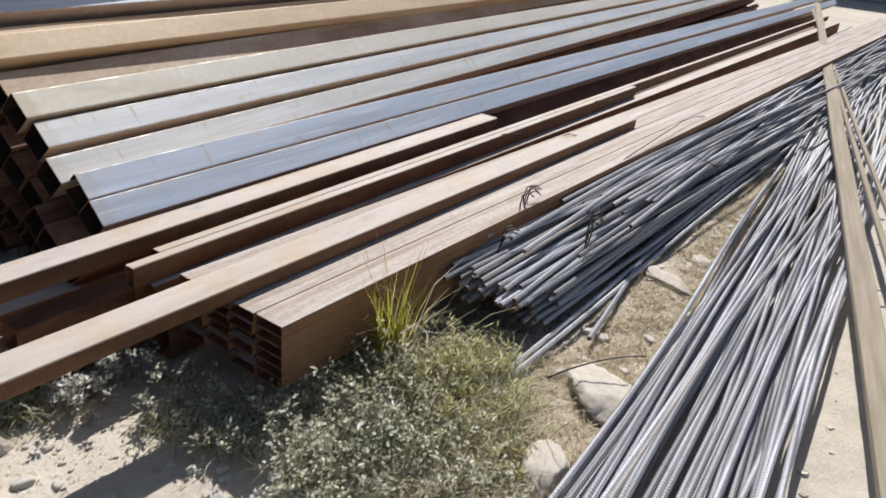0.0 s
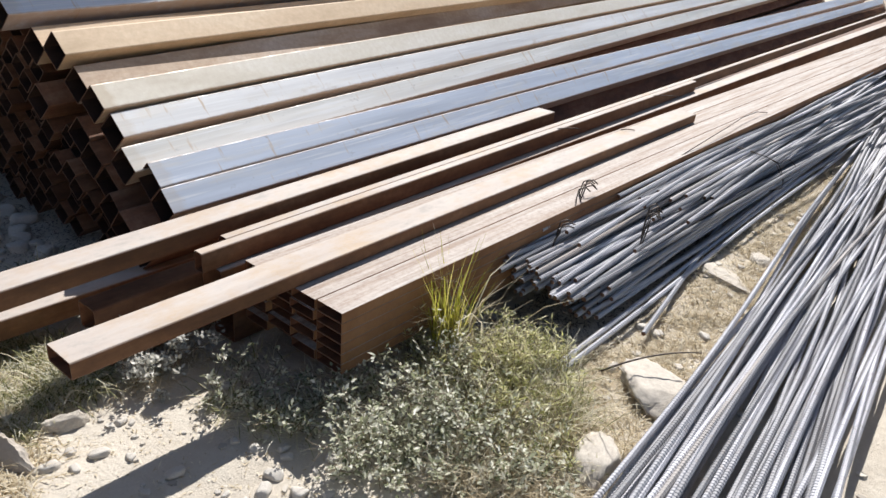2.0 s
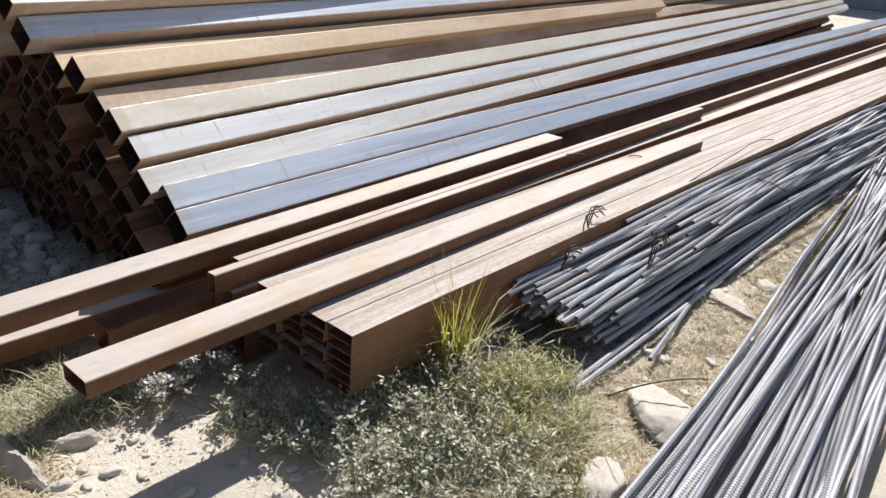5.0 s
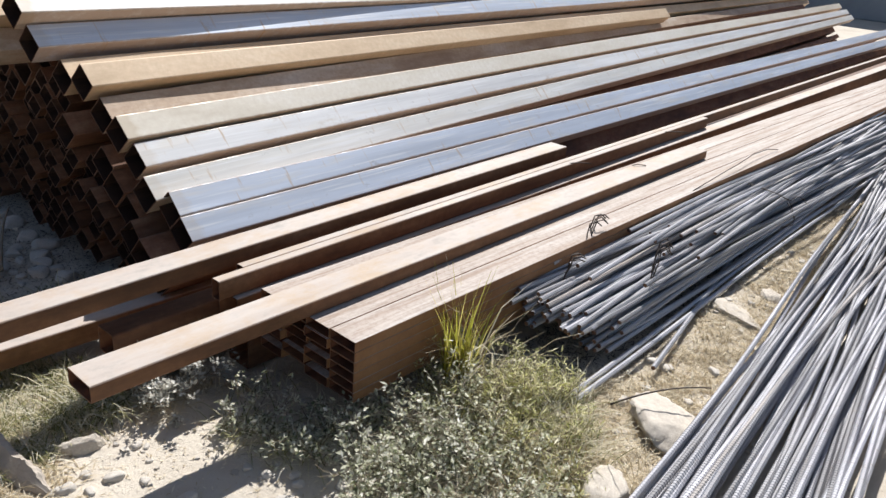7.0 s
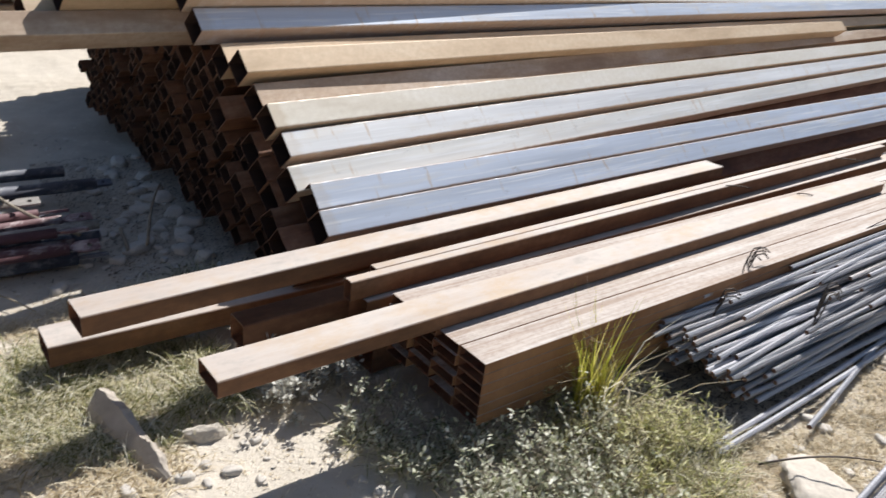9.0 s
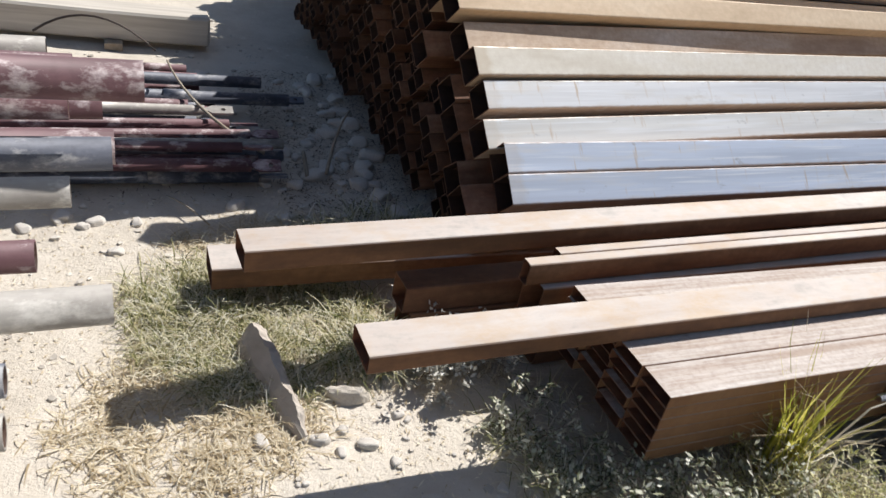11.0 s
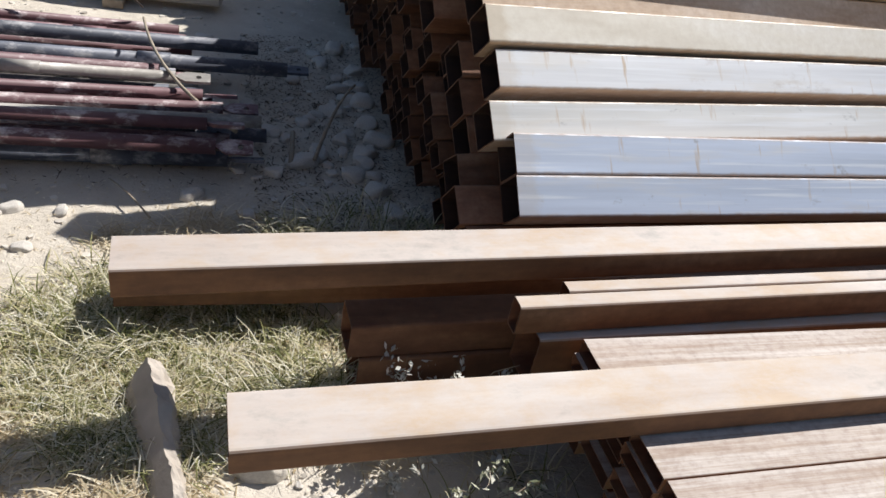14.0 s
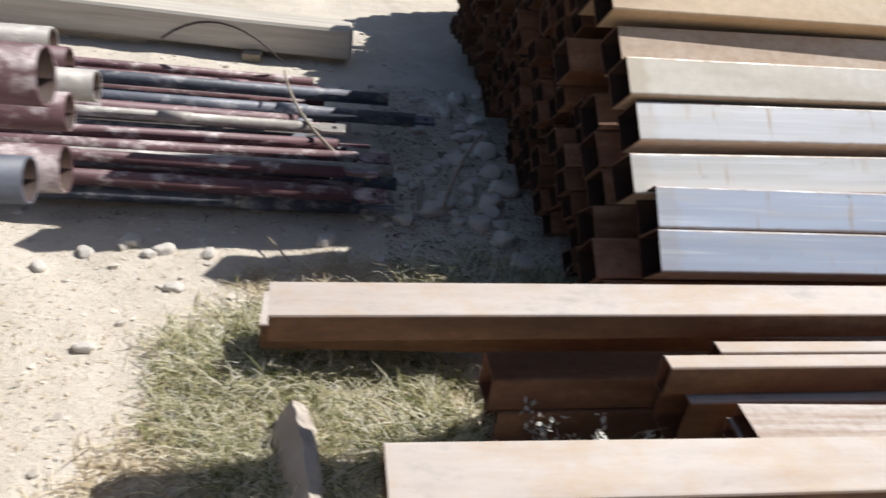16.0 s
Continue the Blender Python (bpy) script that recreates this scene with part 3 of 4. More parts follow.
# ---- ties and planks on the bars ----
def rod_mesh(name, pts, r, material, nseg=6, taper=1.0):
    """A round rod through points, as one mesh."""
    P = [Vector(p) for p in pts]
    verts, faces = [], []
    n = len(P)
    for i, p in enumerate(P):
        d = (P[min(i + 1, n - 1)] - P[max(i - 1, 0)]).normalized()
        side = d.cross(Vector((0, 0, 1)))
        if side.length < 1e-3:
            side = d.cross(Vector((0, 1, 0)))
        side.normalize()
        up = side.cross(d)
        rr = r * (1 + (taper - 1) * i / (n - 1))
        for k in range(nseg):
            a = 2 * math.pi * k / nseg
            verts.append(p + side * rr * math.cos(a) + up * rr * math.sin(a))
    for i in range(n - 1):
        for k in range(nseg):
            k2 = (k + 1) % nseg
            faces.append((i * nseg + k, i * nseg + k2, (i + 1) * nseg + k2, (i + 1) * nseg + k))
    faces.append(tuple(range(nseg - 1, -1, -1)))
    faces.append(tuple((n - 1) * nseg + k for k in range(nseg)))
    return data_object(name, verts, faces, material, True)


def wire_tie(x, y, z, half_w, half_h, turns, seed):
    rng = random.Random(seed)
    pts = []
    for k in range(turns * 18 + 1):
        a = 2 * math.pi * k / 18 + 2.4
        wob = 1 + 0.06 * math.sin(k * 1.7 + seed)
        pts.append((x + 0.012 * k / 18 + 0.02 * math.sin(a) , y + half_w * wob * math.cos(a), z + half_h * wob * math.sin(a)))
    end = pts[-1]
    for k in range(5):
        pts.append((end[0] + 0.02 * k + rng.uniform(-0.004, 0.004), end[1] - 0.012 * k, end[2] + 0.02 * math.sin(k)))
    ob = rod_mesh("wire_tie", pts, 0.0018, M_WIRE)
    return tagged(ob, "dark twisted wire tied round the bundle of bars", "wire", "wire ties")


def wire_strands(x, y, z, rise, n, seed):
    """Twisted ends of tie wire that stand up from a bundle and hook over."""
    rng = random.Random(seed)
    root = new("wire_tie", None)
    root.location = (x, y, z)
    tagged(root, "dark bent ends of tie wire sticking up from the steel", "wire", "wire ties")
    for k in range(n):
        dx, dy = rng.uniform(0.01, 0.035), rng.uniform(-0.012, 0.012)
        pts = [(0.022 * k - 0.01, 0.010 * k, -0.06), (0.022 * k, 0.010 * k, 0.0), (0.022 * k + dx * 0.4, 0.010 * k + dy, rise * 0.6),
               (0.022 * k + dx, 0.010 * k + dy, rise), (0.022 * k + dx + 0.025, 0.010 * k + dy - 0.01, rise * 1.05), (0.022 * k + dx + 0.045, 0.010 * k + dy - 0.02, rise * 0.85)]
        ob = rod_mesh("strand", pts, 0.0024, M_WIRE)
        ob.parent = root


wire_strands(1.06, -0.004, 0.225, 0.085, 5, 1)
wire_strands(1.13, -0.225, 0.14, 0.125, 5, 2)
wire_strands(0.86, -0.05, 0.20, 0.05, 3, 4)
wire_tie(2.35, -0.12, 0.13, 0.20, 0.09, 2, 3)


WIRE_SCRAPS = ((1.60, 0.305, 0.266, 0.09), (1.86, 0.262, 0.308, 0.05), (2.62, 0.47, 0.30, 0.11), (1.66, 0.455, 0.30, 0.08))


def loose_wire(pts, label="dark bent piece of tie wire on the tubes"):
    return tagged(rod_mesh("wire", pts, 0.0022, M_WIRE), label, "wire", "loose wires")


loose_wire([(1.90, -0.010, 0.262), (2.15, -0.012, 0.282), (2.40, -0.005, 0.290), (2.65, 0.012, 0.293), (2.85, 0.010, 0.288), (2.98, -0.004, 0.268)],
           "long rusty wire arched along the edge of the bundle")
for wx, wy, wz, wl in WIRE_SCRAPS:
    loose_wire([(wx, wy, wz), (wx + wl * 0.35, wy - wl * 0.3, wz + 0.004), (wx + wl * 0.7, wy - wl * 0.55, wz + 0.003), (wx + wl, wy - wl * 0.8, wz)])


def board(name, m, length, w, h, material, label, seed, category="plank", group=""):
    rng = random.Random(seed)
    bm = bmesh.new()
    bmesh.ops.create_grid(bm, x_segments=12, y_segments=1, size=0.5)
    bmesh.ops.solidify(bm, geom=bm.faces[:], thickness=1.0)
    for v in bm.verts:
        v.co = Vector(((v.co.x + 0.5) * length, v.co.y * w, (0.0 if v.co.z > -0.25 else -1.0) * h))
        v.co.y += 0.02 * w * math.sin(v.co.x * 3 + seed)
        v.co.z += 0.03 * h * math.sin(v.co.x * 4 + seed * 2)
        if v.co.x < 0.001 or v.co.x > length - 0.001:
            v.co.x += rng.uniform(-0.006, 0.006)
    bmesh.ops.recalc_face_normals(bm, faces=bm.faces[:])
    bmesh.ops.bevel(bm, geom=[e for e in bm.edges if e.calc_face_angle(0) > 0.8], offset=min(w, h) * 0.08, segments=1, affect='EDGES')
    ob = mesh_object(name, bm, material)
    ob.matrix_world = m
    return tagged(ob, label, category, group)


board("plank", at(0.10, -1.335, 0.125, 12.1, 1.1), 11.5, 0.075, 0.024, M_WOOD, "pale weathered plank lying over the loose bars", 3)
board("batten", at(0.75, -1.33, 0.125, 13.2, 1.1), 10.0, 0.022, 0.020, M_WOOD, "thin pale batten beside the plank", 5, "batten", "battens")
board("batten", at(0.95, -1.36, 0.125, 13.7, 1.1), 10.0, 0.02, 0.020, M_WOOD, "thin pale batten beside the plank", 6, "batten", "battens")

# ---- stones ----
def cut_stone(seed, cuts=3, flat=0.75, sides=9, rough=1.0):
    """A stone: a ball cut by a few flat planes, then worn and roughened."""
    rng = random.Random(seed)
    planes = [(Vector((rng.gauss(0, 1), rng.gauss(0, 1), rng.gauss(0.4, 0.8))).normalized(), rng.uniform(0.58, 0.88)) for _ in range(sides)]
    planes.append((Vector((rng.uniform(-0.2, 0.2), rng.uniform(-0.2, 0.2), 1)).normalized(), 0.6))
    bm = bmesh.new()
    bmesh.ops.create_icosphere(bm, subdivisions=cuts, radius=1.0)
    o = Vector((seed * 3.1, seed * 1.7, 0))
    for v in bm.verts:
        p = v.co.copy()
        for n, d in planes:
            k = p.dot(n) - d
            if k > 0:
                p -= n * k * 0.9
        q = p.normalized()
        p = p * (1 + 0.07 * noise.noise(q * 3 + o) + rough * (0.05 * noise.noise(q * 8 + o) + 0.02 * noise.noise(q * 19 + o)))
        v.co = Vector((p.x, p.y * 0.85, p.z * flat))
    return bm


STONES = []
for k in range(7):
    me = bpy.data.meshes.new("stone")
    b_ = cut_stone(k + 1)
    b_.to_mesh(me)
    b_.free()
    me.materials.append(M_STONE)
    me.polygons.foreach_set("use_smooth", [True] * len(me.polygons))
    STONES.append(me)


def stone(x, y, r, k, turn, label="rounded grey river stone on the ground", group="stones"):
    ob = new("stone", STONES[k % 7])
    ob.matrix_world = Matrix.Translation((x, y, ground_height(x, y) + r * 0.16)) @ Matrix.Rotation(turn, 4, 'Z') @ Matrix.Diagonal((r, r, r * 0.85, 1))
    return tagged(ob, label, "stone", group)


def rock(name, x, y, size, seed, label, turn=0.0, material=None, planes=9):
    bm = cut_stone(seed, 4, 1.0, planes, 2.2 if name == "flat_rock" else 1.0)
    ob = mesh_object(name, bm, material or M_ROCK, True)
    ob.matrix_world = Matrix.Translation((x, y, size[2] * 0.22)) @ Matrix.Rotation(radians(turn), 4, 'Z') @ Matrix.Diagonal((*size, 1))
    return tagged(ob, label, "rock")


rock("boulder", 0.262, -0.575, (0.092, 0.066, 0.056), 11, "rounded pale boulder beside the dry shrub", 25, planes=2)
rock("flat_rock", 0.645, -0.545, (0.14, 0.13, 0.052), 14, "broad flat pale rock half covered by straw", 40, planes=12)
rock("flat_rock", 1.46, -0.43, (0.13, 0.075, 0.03), 27, "flat broken slab of pale stone by the wired bars", 62, planes=6)
rock("flat_rock", 1.715, -0.465, (0.06, 0.045, 0.03), 29, "pale flat stone between the bars", 20, planes=4)
rock("boulder", 0.10, -0.63, (0.03, 0.026, 0.03), 19, "small pale stone at the edge of the shrub", 60)
rock("flat_rock", -0.505, 0.37, (0.058, 0.027, 0.04), 23, "oval pale stone below the end of the loose tube", -12)


def scatter_stones():
    rng = random.Random(31)
    for k in range(46):
        x, y = rng.uniform(-0.62, -0.02), rng.uniform(1.08, 2.3)
        if x > -0.10 and y < 1.9 and rng.random() < 0.6:
            x -= 0.12
        stone(x, y, rng.choice((0.016, 0.02, 0.026, 0.034, 0.046)), k, rng.uniform(0, 6.3), "grey river stone in the shade by the stack", "stones by the stack")
    stone(-0.327, 1.385, 0.05, 3, 0.2, "large grey river stone in the shade by the stack", "stones by the stack")
    stone(-0.20, 1.33, 0.044, 4, 1.2, "large grey river stone in the shade by the stack", "stones by the stack")
    for x, y, r in ((-0.28, 1.442, 0.045), (-0.143, 1.441, 0.047), (-0.124, 2.237, 0.05), (-0.10, 1.80, 0.05), (-0.30, 1.64, 0.03),
                    (-0.08, 2.06, 0.04), (-0.20, 1.52, 0.035), (-0.09, 1.53, 0.05), (-0.11, 1.64, 0.045), (-0.16, 1.90, 0.04), (-0.19, 2.10, 0.035)):
        stone(x, y, r, int(r * 1000 + y * 10), x * 40, "large pale river stone at the foot of the stack", "stones by the stack")
    for k in range(62):
        stone(rng.uniform(-0.75, -0.12), rng.uniform(-0.22, 0.34), rng.choice((0.007, 0.009, 0.012, 0.016, 0.024)), k, rng.uniform(0, 6.3), "small pale stone on the dusty ground", "stones by the loose tube")
    for k in range(26):
        stone(rng.uniform(-1.5, -0.8), rng.uniform(0.5, 1.25), rng.choice((0.006, 0.009, 0.013, 0.022)), k, rng.uniform(0, 6.3), "small pale stone on the bare ground", "stones on the bare ground")
    for x, y, r in ((-1.07, 1.17, 0.032), (-0.99, 1.14, 0.028), (-1.02, 1.12, 0.02), (-1.16, 1.13, 0.024)):
        stone(x, y, r, int(r * 1000), x * 9, "rounded pale stone before the scaffold tubes", "stones on the bare ground")
    for k in range(44):
        stone(rng.uniform(0.5, 2.6), rng.uniform(-0.62, -0.36), rng.choice((0.01, 0.015, 0.02, 0.026)), k, rng.uniform(0, 6.3), "small pale stone between the bars", "stones between the bars")


scatter_stones()


def gravel():
    rng = random.Random(77)
    # a worn chip: two uneven rings of six and a cap
    verts, faces = [], []
    for k in range(9000):
        x, y = rng.uniform(-1.9, 3.2), rng.uniform(-1.1, 3.0)
        if 0.02 < x and 0.0 < y < 1.2:
            continue
        r = 0.0022 + 0.015 * rng.random() ** 4
        a, thick, wide = rng.uniform(0, 6.3), rng.uniform(0.35, 0.8), rng.uniform(0.55, 0.95)
        z = ground_height(x, y)
        n0 = len(verts)
        for ring, (q, h) in enumerate(((1.0, 0.0), (0.72, 0.75))):
            for c in range(6):
                t = 2 * math.pi * c / 6 + 0.5 * ring
                j = q * (1 + rng.uniform(-0.22, 0.22))
                px, py = j * r * math.cos(t), wide * j * r * math.sin(t)
                verts.append((x + px * math.cos(a) - py * math.sin(a), y + px * math.sin(a) + py * math.cos(a), z - 0.15 * r + h * thick * r * (1 + rng.uniform(-0.2, 0.2))))
        for c in range(6):
            d = (c + 1) % 6
            faces.append((n0 + c, n0 + d, n0 + 6 + d, n0 + 6 + c))
        faces.append(tuple(range(n0 + 6, n0 + 12)))
    ob = data_object("gravel", verts, faces, M_PEBBLE)
    tagged(ob, "loose grit and small pebbles strewn over the earth", "gravel", kind="stuff")


gravel()


# ---- broken concrete post ----
def broken_post():
    L, n, m = 0.335, 40, 18
    # width and height along the shard: a blunt point, a broad shoulder, a notch and a narrow foot
    stations = (0.0, 0.05, 0.14, 0.30, 0.50, 0.60, 0.72, 0.88, 1.0)
    widths = (0.018, 0.050, 0.078, 0.076, 0.066, 0.054, 0.056, 0.044, 0.020)
    heights = (0.030, 0.062, 0.072, 0.066, 0.056, 0.044, 0.046, 0.034, 0.012)
    verts, faces = [], []
    for i in range(n):
        u = i / (n - 1)
        w, h = float(np.interp(u, stations, widths)), float(np.interp(u, stations, heights))
        # a slab leaning to one side: a broad flank, a narrow top and a short steep flank
        section = ((-0.50, 0.0), (-0.30, 0.55), (0.06, 1.0), (0.34, 0.86), (0.50, 0.30), (0.46, 0.0))
        for k in range(m):
            e, f = divmod(k * len(section) / m, 1.0)
            p0, p1 = section[int(e)], section[(int(e) + 1) % len(section)]
            y, z = (p0[0] + (p1[0] - p0[0]) * f) * w, (p0[1] + (p1[1] - p0[1]) * f) * h
            d = Vector((L * u, y, z)) * 30
            rough = 0.0045 * noise.noise(d) + 0.003 * noise.noise(d * 2.7) + 0.002 * noise.noise(d * 6)
            verts.append((L * u + 0.010 * noise.noise(d * 0.8 + Vector((9, 2, 4))), y + rough, max(z + rough, -0.004)))
    for i in range(n - 1):
        for k in range(m):
            k2 = (k + 1) % m
            faces.append((i * m + k, i * m + k2, (i + 1) * m + k2, (i + 1) * m + k))
    faces.append(tuple(range(m - 1, -1, -1)))
    faces.append(tuple((n - 1) * m + k for k in range(m)))
    ob = data_object("broken_post", verts, faces, M_CONCRETE)
    ob.matrix_world = at(-0.685, 0.603, 0.004, -79)
    tagged(ob, "broken piece of weathered concrete post on the grass", "concrete post")


broken_post()


# ---- scaffold tubes on the ground, lying away from the stack ----
def round_tube_mesh(name, length, r, material, wall=0.003, nseg=14):
    verts, faces, mats = [], [], []
    for rr in (r, r - wall):
        for x in (0.0, length):
            for k in range(nseg):
                a = 2 * math.pi * k / nseg
                verts.append((x, rr * math.cos(a), rr * math.sin(a)))
    for k in range(nseg):
        k2 = (k + 1) % nseg
        faces += [(k, k2, nseg + k2, nseg + k), (2 * nseg + k, 3 * nseg + k, 3 * nseg + k2, 2 * nseg + k2),
                  (k, 2 * nseg + k, 2 * nseg + k2, k2), (nseg + k, nseg + k2, 3 * nseg + k2, 3 * nseg + k)]
        mats += [0, 1, 0, 0]
    me = bpy.data.meshes.new(name)
    me.from_pydata(verts, [], faces)
    me.materials.append(material)
    me.materials.append(M_BORE_SHADE)
    me.polygons.foreach_set("material_index", mats)
    me.polygons.foreach_set("use_smooth", [m < 2 for m in mats])
    me.update()
    return me


def lug_bmesh(length=0.07, w=0.034, t=0.006, hole=0.0075):
    """A flattened end with a bolt hole."""
    bm = bmesh.new()
    n = 12
    cx = length * 0.68
    rings = []
    for z in (t / 2, -t / 2):
        inner, outer = [], []
        for k in range(n):
            a = 2 * math.pi * k / n
            c, s = math.cos(a), math.sin(a)
            inner.append(bm.verts.new((cx + hole * c, hole * s, z)))
            f = min((length - cx) / c if c > 1e-6 else 9, cx / -c if c < -1e-6 else 9, (w / 2) / abs(s) if abs(s) > 1e-6 else 9)
            outer.append(bm.verts.new((cx + f * c, f * s, z)))
        rings.append((inner, outer))
    (i0, o0), (i1, o1) = rings
    for k in range(n):
        q = (k + 1) % n
        bm.faces.new((i0[k], o0[k], o0[q], i0[q]))
        bm.faces.new((i1[k], i1[q], o1[q], o1[k]))
        bm.faces.new((o0[k], o1[k], o1[q], o0[q]))
        bm.faces.new((i0[k], i0[q], i1[q], i1[k]))
    return bm


# right end x, y, height of the axis, radius, turn, material, flattened end
SCAFFOLD = [
    (-0.50, 1.30, 0.092, 0.0205, 177.6, M_MAROON, True),
    (-0.47, 1.335, 0.038, 0.0205, 178.8, M_DARKPIPE, True), (-0.44, 1.40, 0.116, 0.0166, 179.4, M_GREYPIPE, False),
    (-0.48, 1.455, 0.122, 0.0179, 180.3, M_MAROON, True), (-0.42, 1.475, 0.038, 0.0192, 179.2, M_DARKPIPE, False),
    (-0.53, 1.545, 0.116, 0.0166, 180.0, M_MAROON, True), (-0.60, 1.575, 0.038, 0.0205, 179.5, M_MAROON, False),
    (-0.60, 1.60, 0.140, 0.0154, 178.2, M_GREYPIPE, True), (-0.70, 1.655, 0.128, 0.0230, 177.5, M_MAROON, False),
    (-0.64, 1.70, 0.038, 0.0205, 179.0, M_DARKPIPE, True), (-0.34, 1.785, 0.104, 0.0218, 178.2, M_DARKPIPE, False),
    (-0.30, 1.86, 0.074, 0.0192, 177.0, M_DARKPIPE, True), (-0.42, 1.90, 0.122, 0.0205, 178.0, M_DARKPIPE, False),
    (-0.58, 1.97, 0.104, 0.0179, 177.6, M_MAROON, True), (-0.62, 2.04, 0.038, 0.0205, 178.6, M_MAROON, False),
    (-0.66, 2.09, 0.092, 0.0166, 177.2, M_MAROON, False), (-0.55, 1.62, 0.028, 0.0230, 179.6, M_DARKPIPE, False),
    (-0.52, 1.38, 0.068, 0.0192, 178.8, M_MAROON, False), (-0.60, 1.77, 0.044, 0.0205, 178.6, M_GREYPIPE, False),
    (-0.58, 1.92, 0.038, 0.0205, 178.6, M_DARKPIPE, False),
    (-0.55, 1.43, 0.060, 0.0200, 179.0, M_DARKPIPE, True),
    (-0.50, 1.505, 0.074, 0.0185, 179.8, M_MAROON, True), (-0.56, 1.56, 0.086, 0.0170, 178.9, M_DARKPIPE, False),
    (-0.62, 1.64, 0.080, 0.0190, 178.6, M_DARKPIPE, True), (-0.66, 1.735, 0.090, 0.0180, 177.9, M_DARKPIPE, False),
    (-0.60, 1.83, 0.036, 0.0200, 178.2, M_MAROON, False), (-0.52, 1.35, 0.128, 0.0160, 178.0, M_MAROON, True),
]
PIPE_LABEL = {M_MAROON: "scuffed maroon-painted scaffold tube in a heap on the ground",
              M_DARKPIPE: "dark blue-grey scaffold tube in a heap on the ground",
              M_GREYPIPE: "pale grey scaffold tube in a heap on the ground"}


def build_scaffold():
    for k, (x, y, z, r, az, m, flat) in enumerate(SCAFFOLD):
        root = new("scaffold_tube", None)
        root.matrix_world = at(x, y, z, az, 0.0)
        tagged(root, PIPE_LABEL[m], "scaffold tube", "heap of scaffold tubes")
        body = new("tube_body", round_tube_mesh("tube_body", 2.6, r, m))
        body.parent = root
        body.location = (0.055 if flat else 0.0, 0, 0)
        if flat:
            lug = part("flattened_end", lug_bmesh(0.095, 0.040, 0.009), m, root, "flat end with a bolt hole")
            lug.rotation_euler = (radians((k * 53) % 70 - 35), 0, 0)
            lug.location = (0.06, 0, 0)
            lug.scale = (-1, 1, 1)
        if k % 3 == 1:
            bm = bmesh.new()
            bmesh.ops.create_cone(bm, cap_ends=True, segments=24, radius1=r * 1.14, radius2=r * 1.14, depth=0.09, matrix=Matrix.Rotation(radians(90), 4, 'Y'))
            col = part("coupler", bm, m, root, "welded sleeve on the tube")
            for f in col.data.polygons:
                f.use_smooth = abs(f.normal.x) < 0.5
            col.location = (0.28 + 0.05 * (k % 4), 0, 0)


build_scaffold()


def pts_curve(p, q, bow, n=10):
    p, q, bow = Vector(p), Vector(q), Vector(bow)
    return [p.lerp(q, i / n) + bow * (4 * (i / n) * (1 - i / n)) for i in range(n + 1)]


def stick(p, q, bow, r, material, label, taper=0.6):
    return tagged(rod_mesh("stick", pts_curve(p, q, bow), r, material, 6, taper), label, "stick", "sticks")


M_PALEWOOD = plain("pale_timber", (0.42, 0.37, 0.31), (0.68, 0.63, 0.55), 8.0, 0.85, 0.0, 0.4, (0.3, 6, 6))
M_STICK = plain("pale_stick_bark", (0.22, 0.17, 0.12), (0.50, 0.44, 0.34), 30.0, 0.8)
stick((-0.503, 1.37, 0.10), (-0.747, 1.851, 0.21), (-0.04, -0.03, 0.0), 0.006, M_STICK, "bent pale stick lying on the scaffold tubes")
stick((-1.166, 2.20, 0.17), (-0.765, 2.11, 0.15), (0.0, 0.0, 0.09), 0.005, M_WIRE, "arched dark twig over the scaffold tubes")
stick((-0.362, 1.36, 0.02), (-0.345, 1.50, 0.04), (0, 0, 0), 0.007, M_STICK, "short yellow stick among the stones", 1.0)
stick((-0.30, 1.36, 0.03), (-0.16, 1.62, 0.14), (0.0, 0.02, 0.02), 0.006, M_WOOD, "thin bent twig among the stones")
stick((-0.70, 1.10, 0.012), (-0.80, 1.26, 0.02), (0, 0, 0.01), 0.003, M_STICK, "thin dry twig on the ground")
stick((0.55, -0.42, 0.05), (0.78, -0.60, 0.09), (0, 0, 0.02), 0.003, M_WIRE, "thin dark twig over the flat rock")

board("squared_beam", at(-0.515, 2.62, 0.15, 176), 2.6, 0.16, 0.12, M_PALEWOOD, "squared pale beam on bearers beyond the scaffold tubes", 8, "beam")
for bx in (-0.9, -1.9):
    board("timber_bearer", at(bx, 2.52, 0.03, 88), 0.26, 0.07, 0.03, M_WOOD, "flat timber bearer under the squared beam", 9, "timber", "bearers")


# ---- rack of tubes whose ends reach towards the loose tubes ----
RACK = [(-0.900, 0.315, 0.735, 0.029, M_MAROON), (-0.940, 0.446, 0.571, 0.029, M_MAROON), (-1.000, 0.247, 0.60, 0.022, M_GREYPIPE),
        (-1.036, 0.092, 0.60, 0.020, M_MAROON), (-0.955, -0.014, 0.60, 0.023, M_GREYPIPE), (-1.054, -0.121, 0.598, 0.017, M_DARKPIPE),
        (-1.050, -0.190, 0.598, 0.017, M_GREYPIPE), (-1.055, -0.265, 0.602, 0.021, M_GREYPIPE), (-1.027, -0.318, 0.602, 0.021, M_MAROON),
        (-1.045, 0.787, 0.605, 0.025, M_GREYPIPE), (-0.945, 0.627, 0.605, 0.022, M_GREYPIPE), (-0.945, 0.352, 0.605, 0.026, M_DARKPIPE),
        (-0.955, 0.535, 0.605, 0.025, M_MAROON), (-1.00, 0.705, 0.605, 0.024, M_MAROON), (-1.00, 0.395, 0.665, 0.024, M_MAROON)]


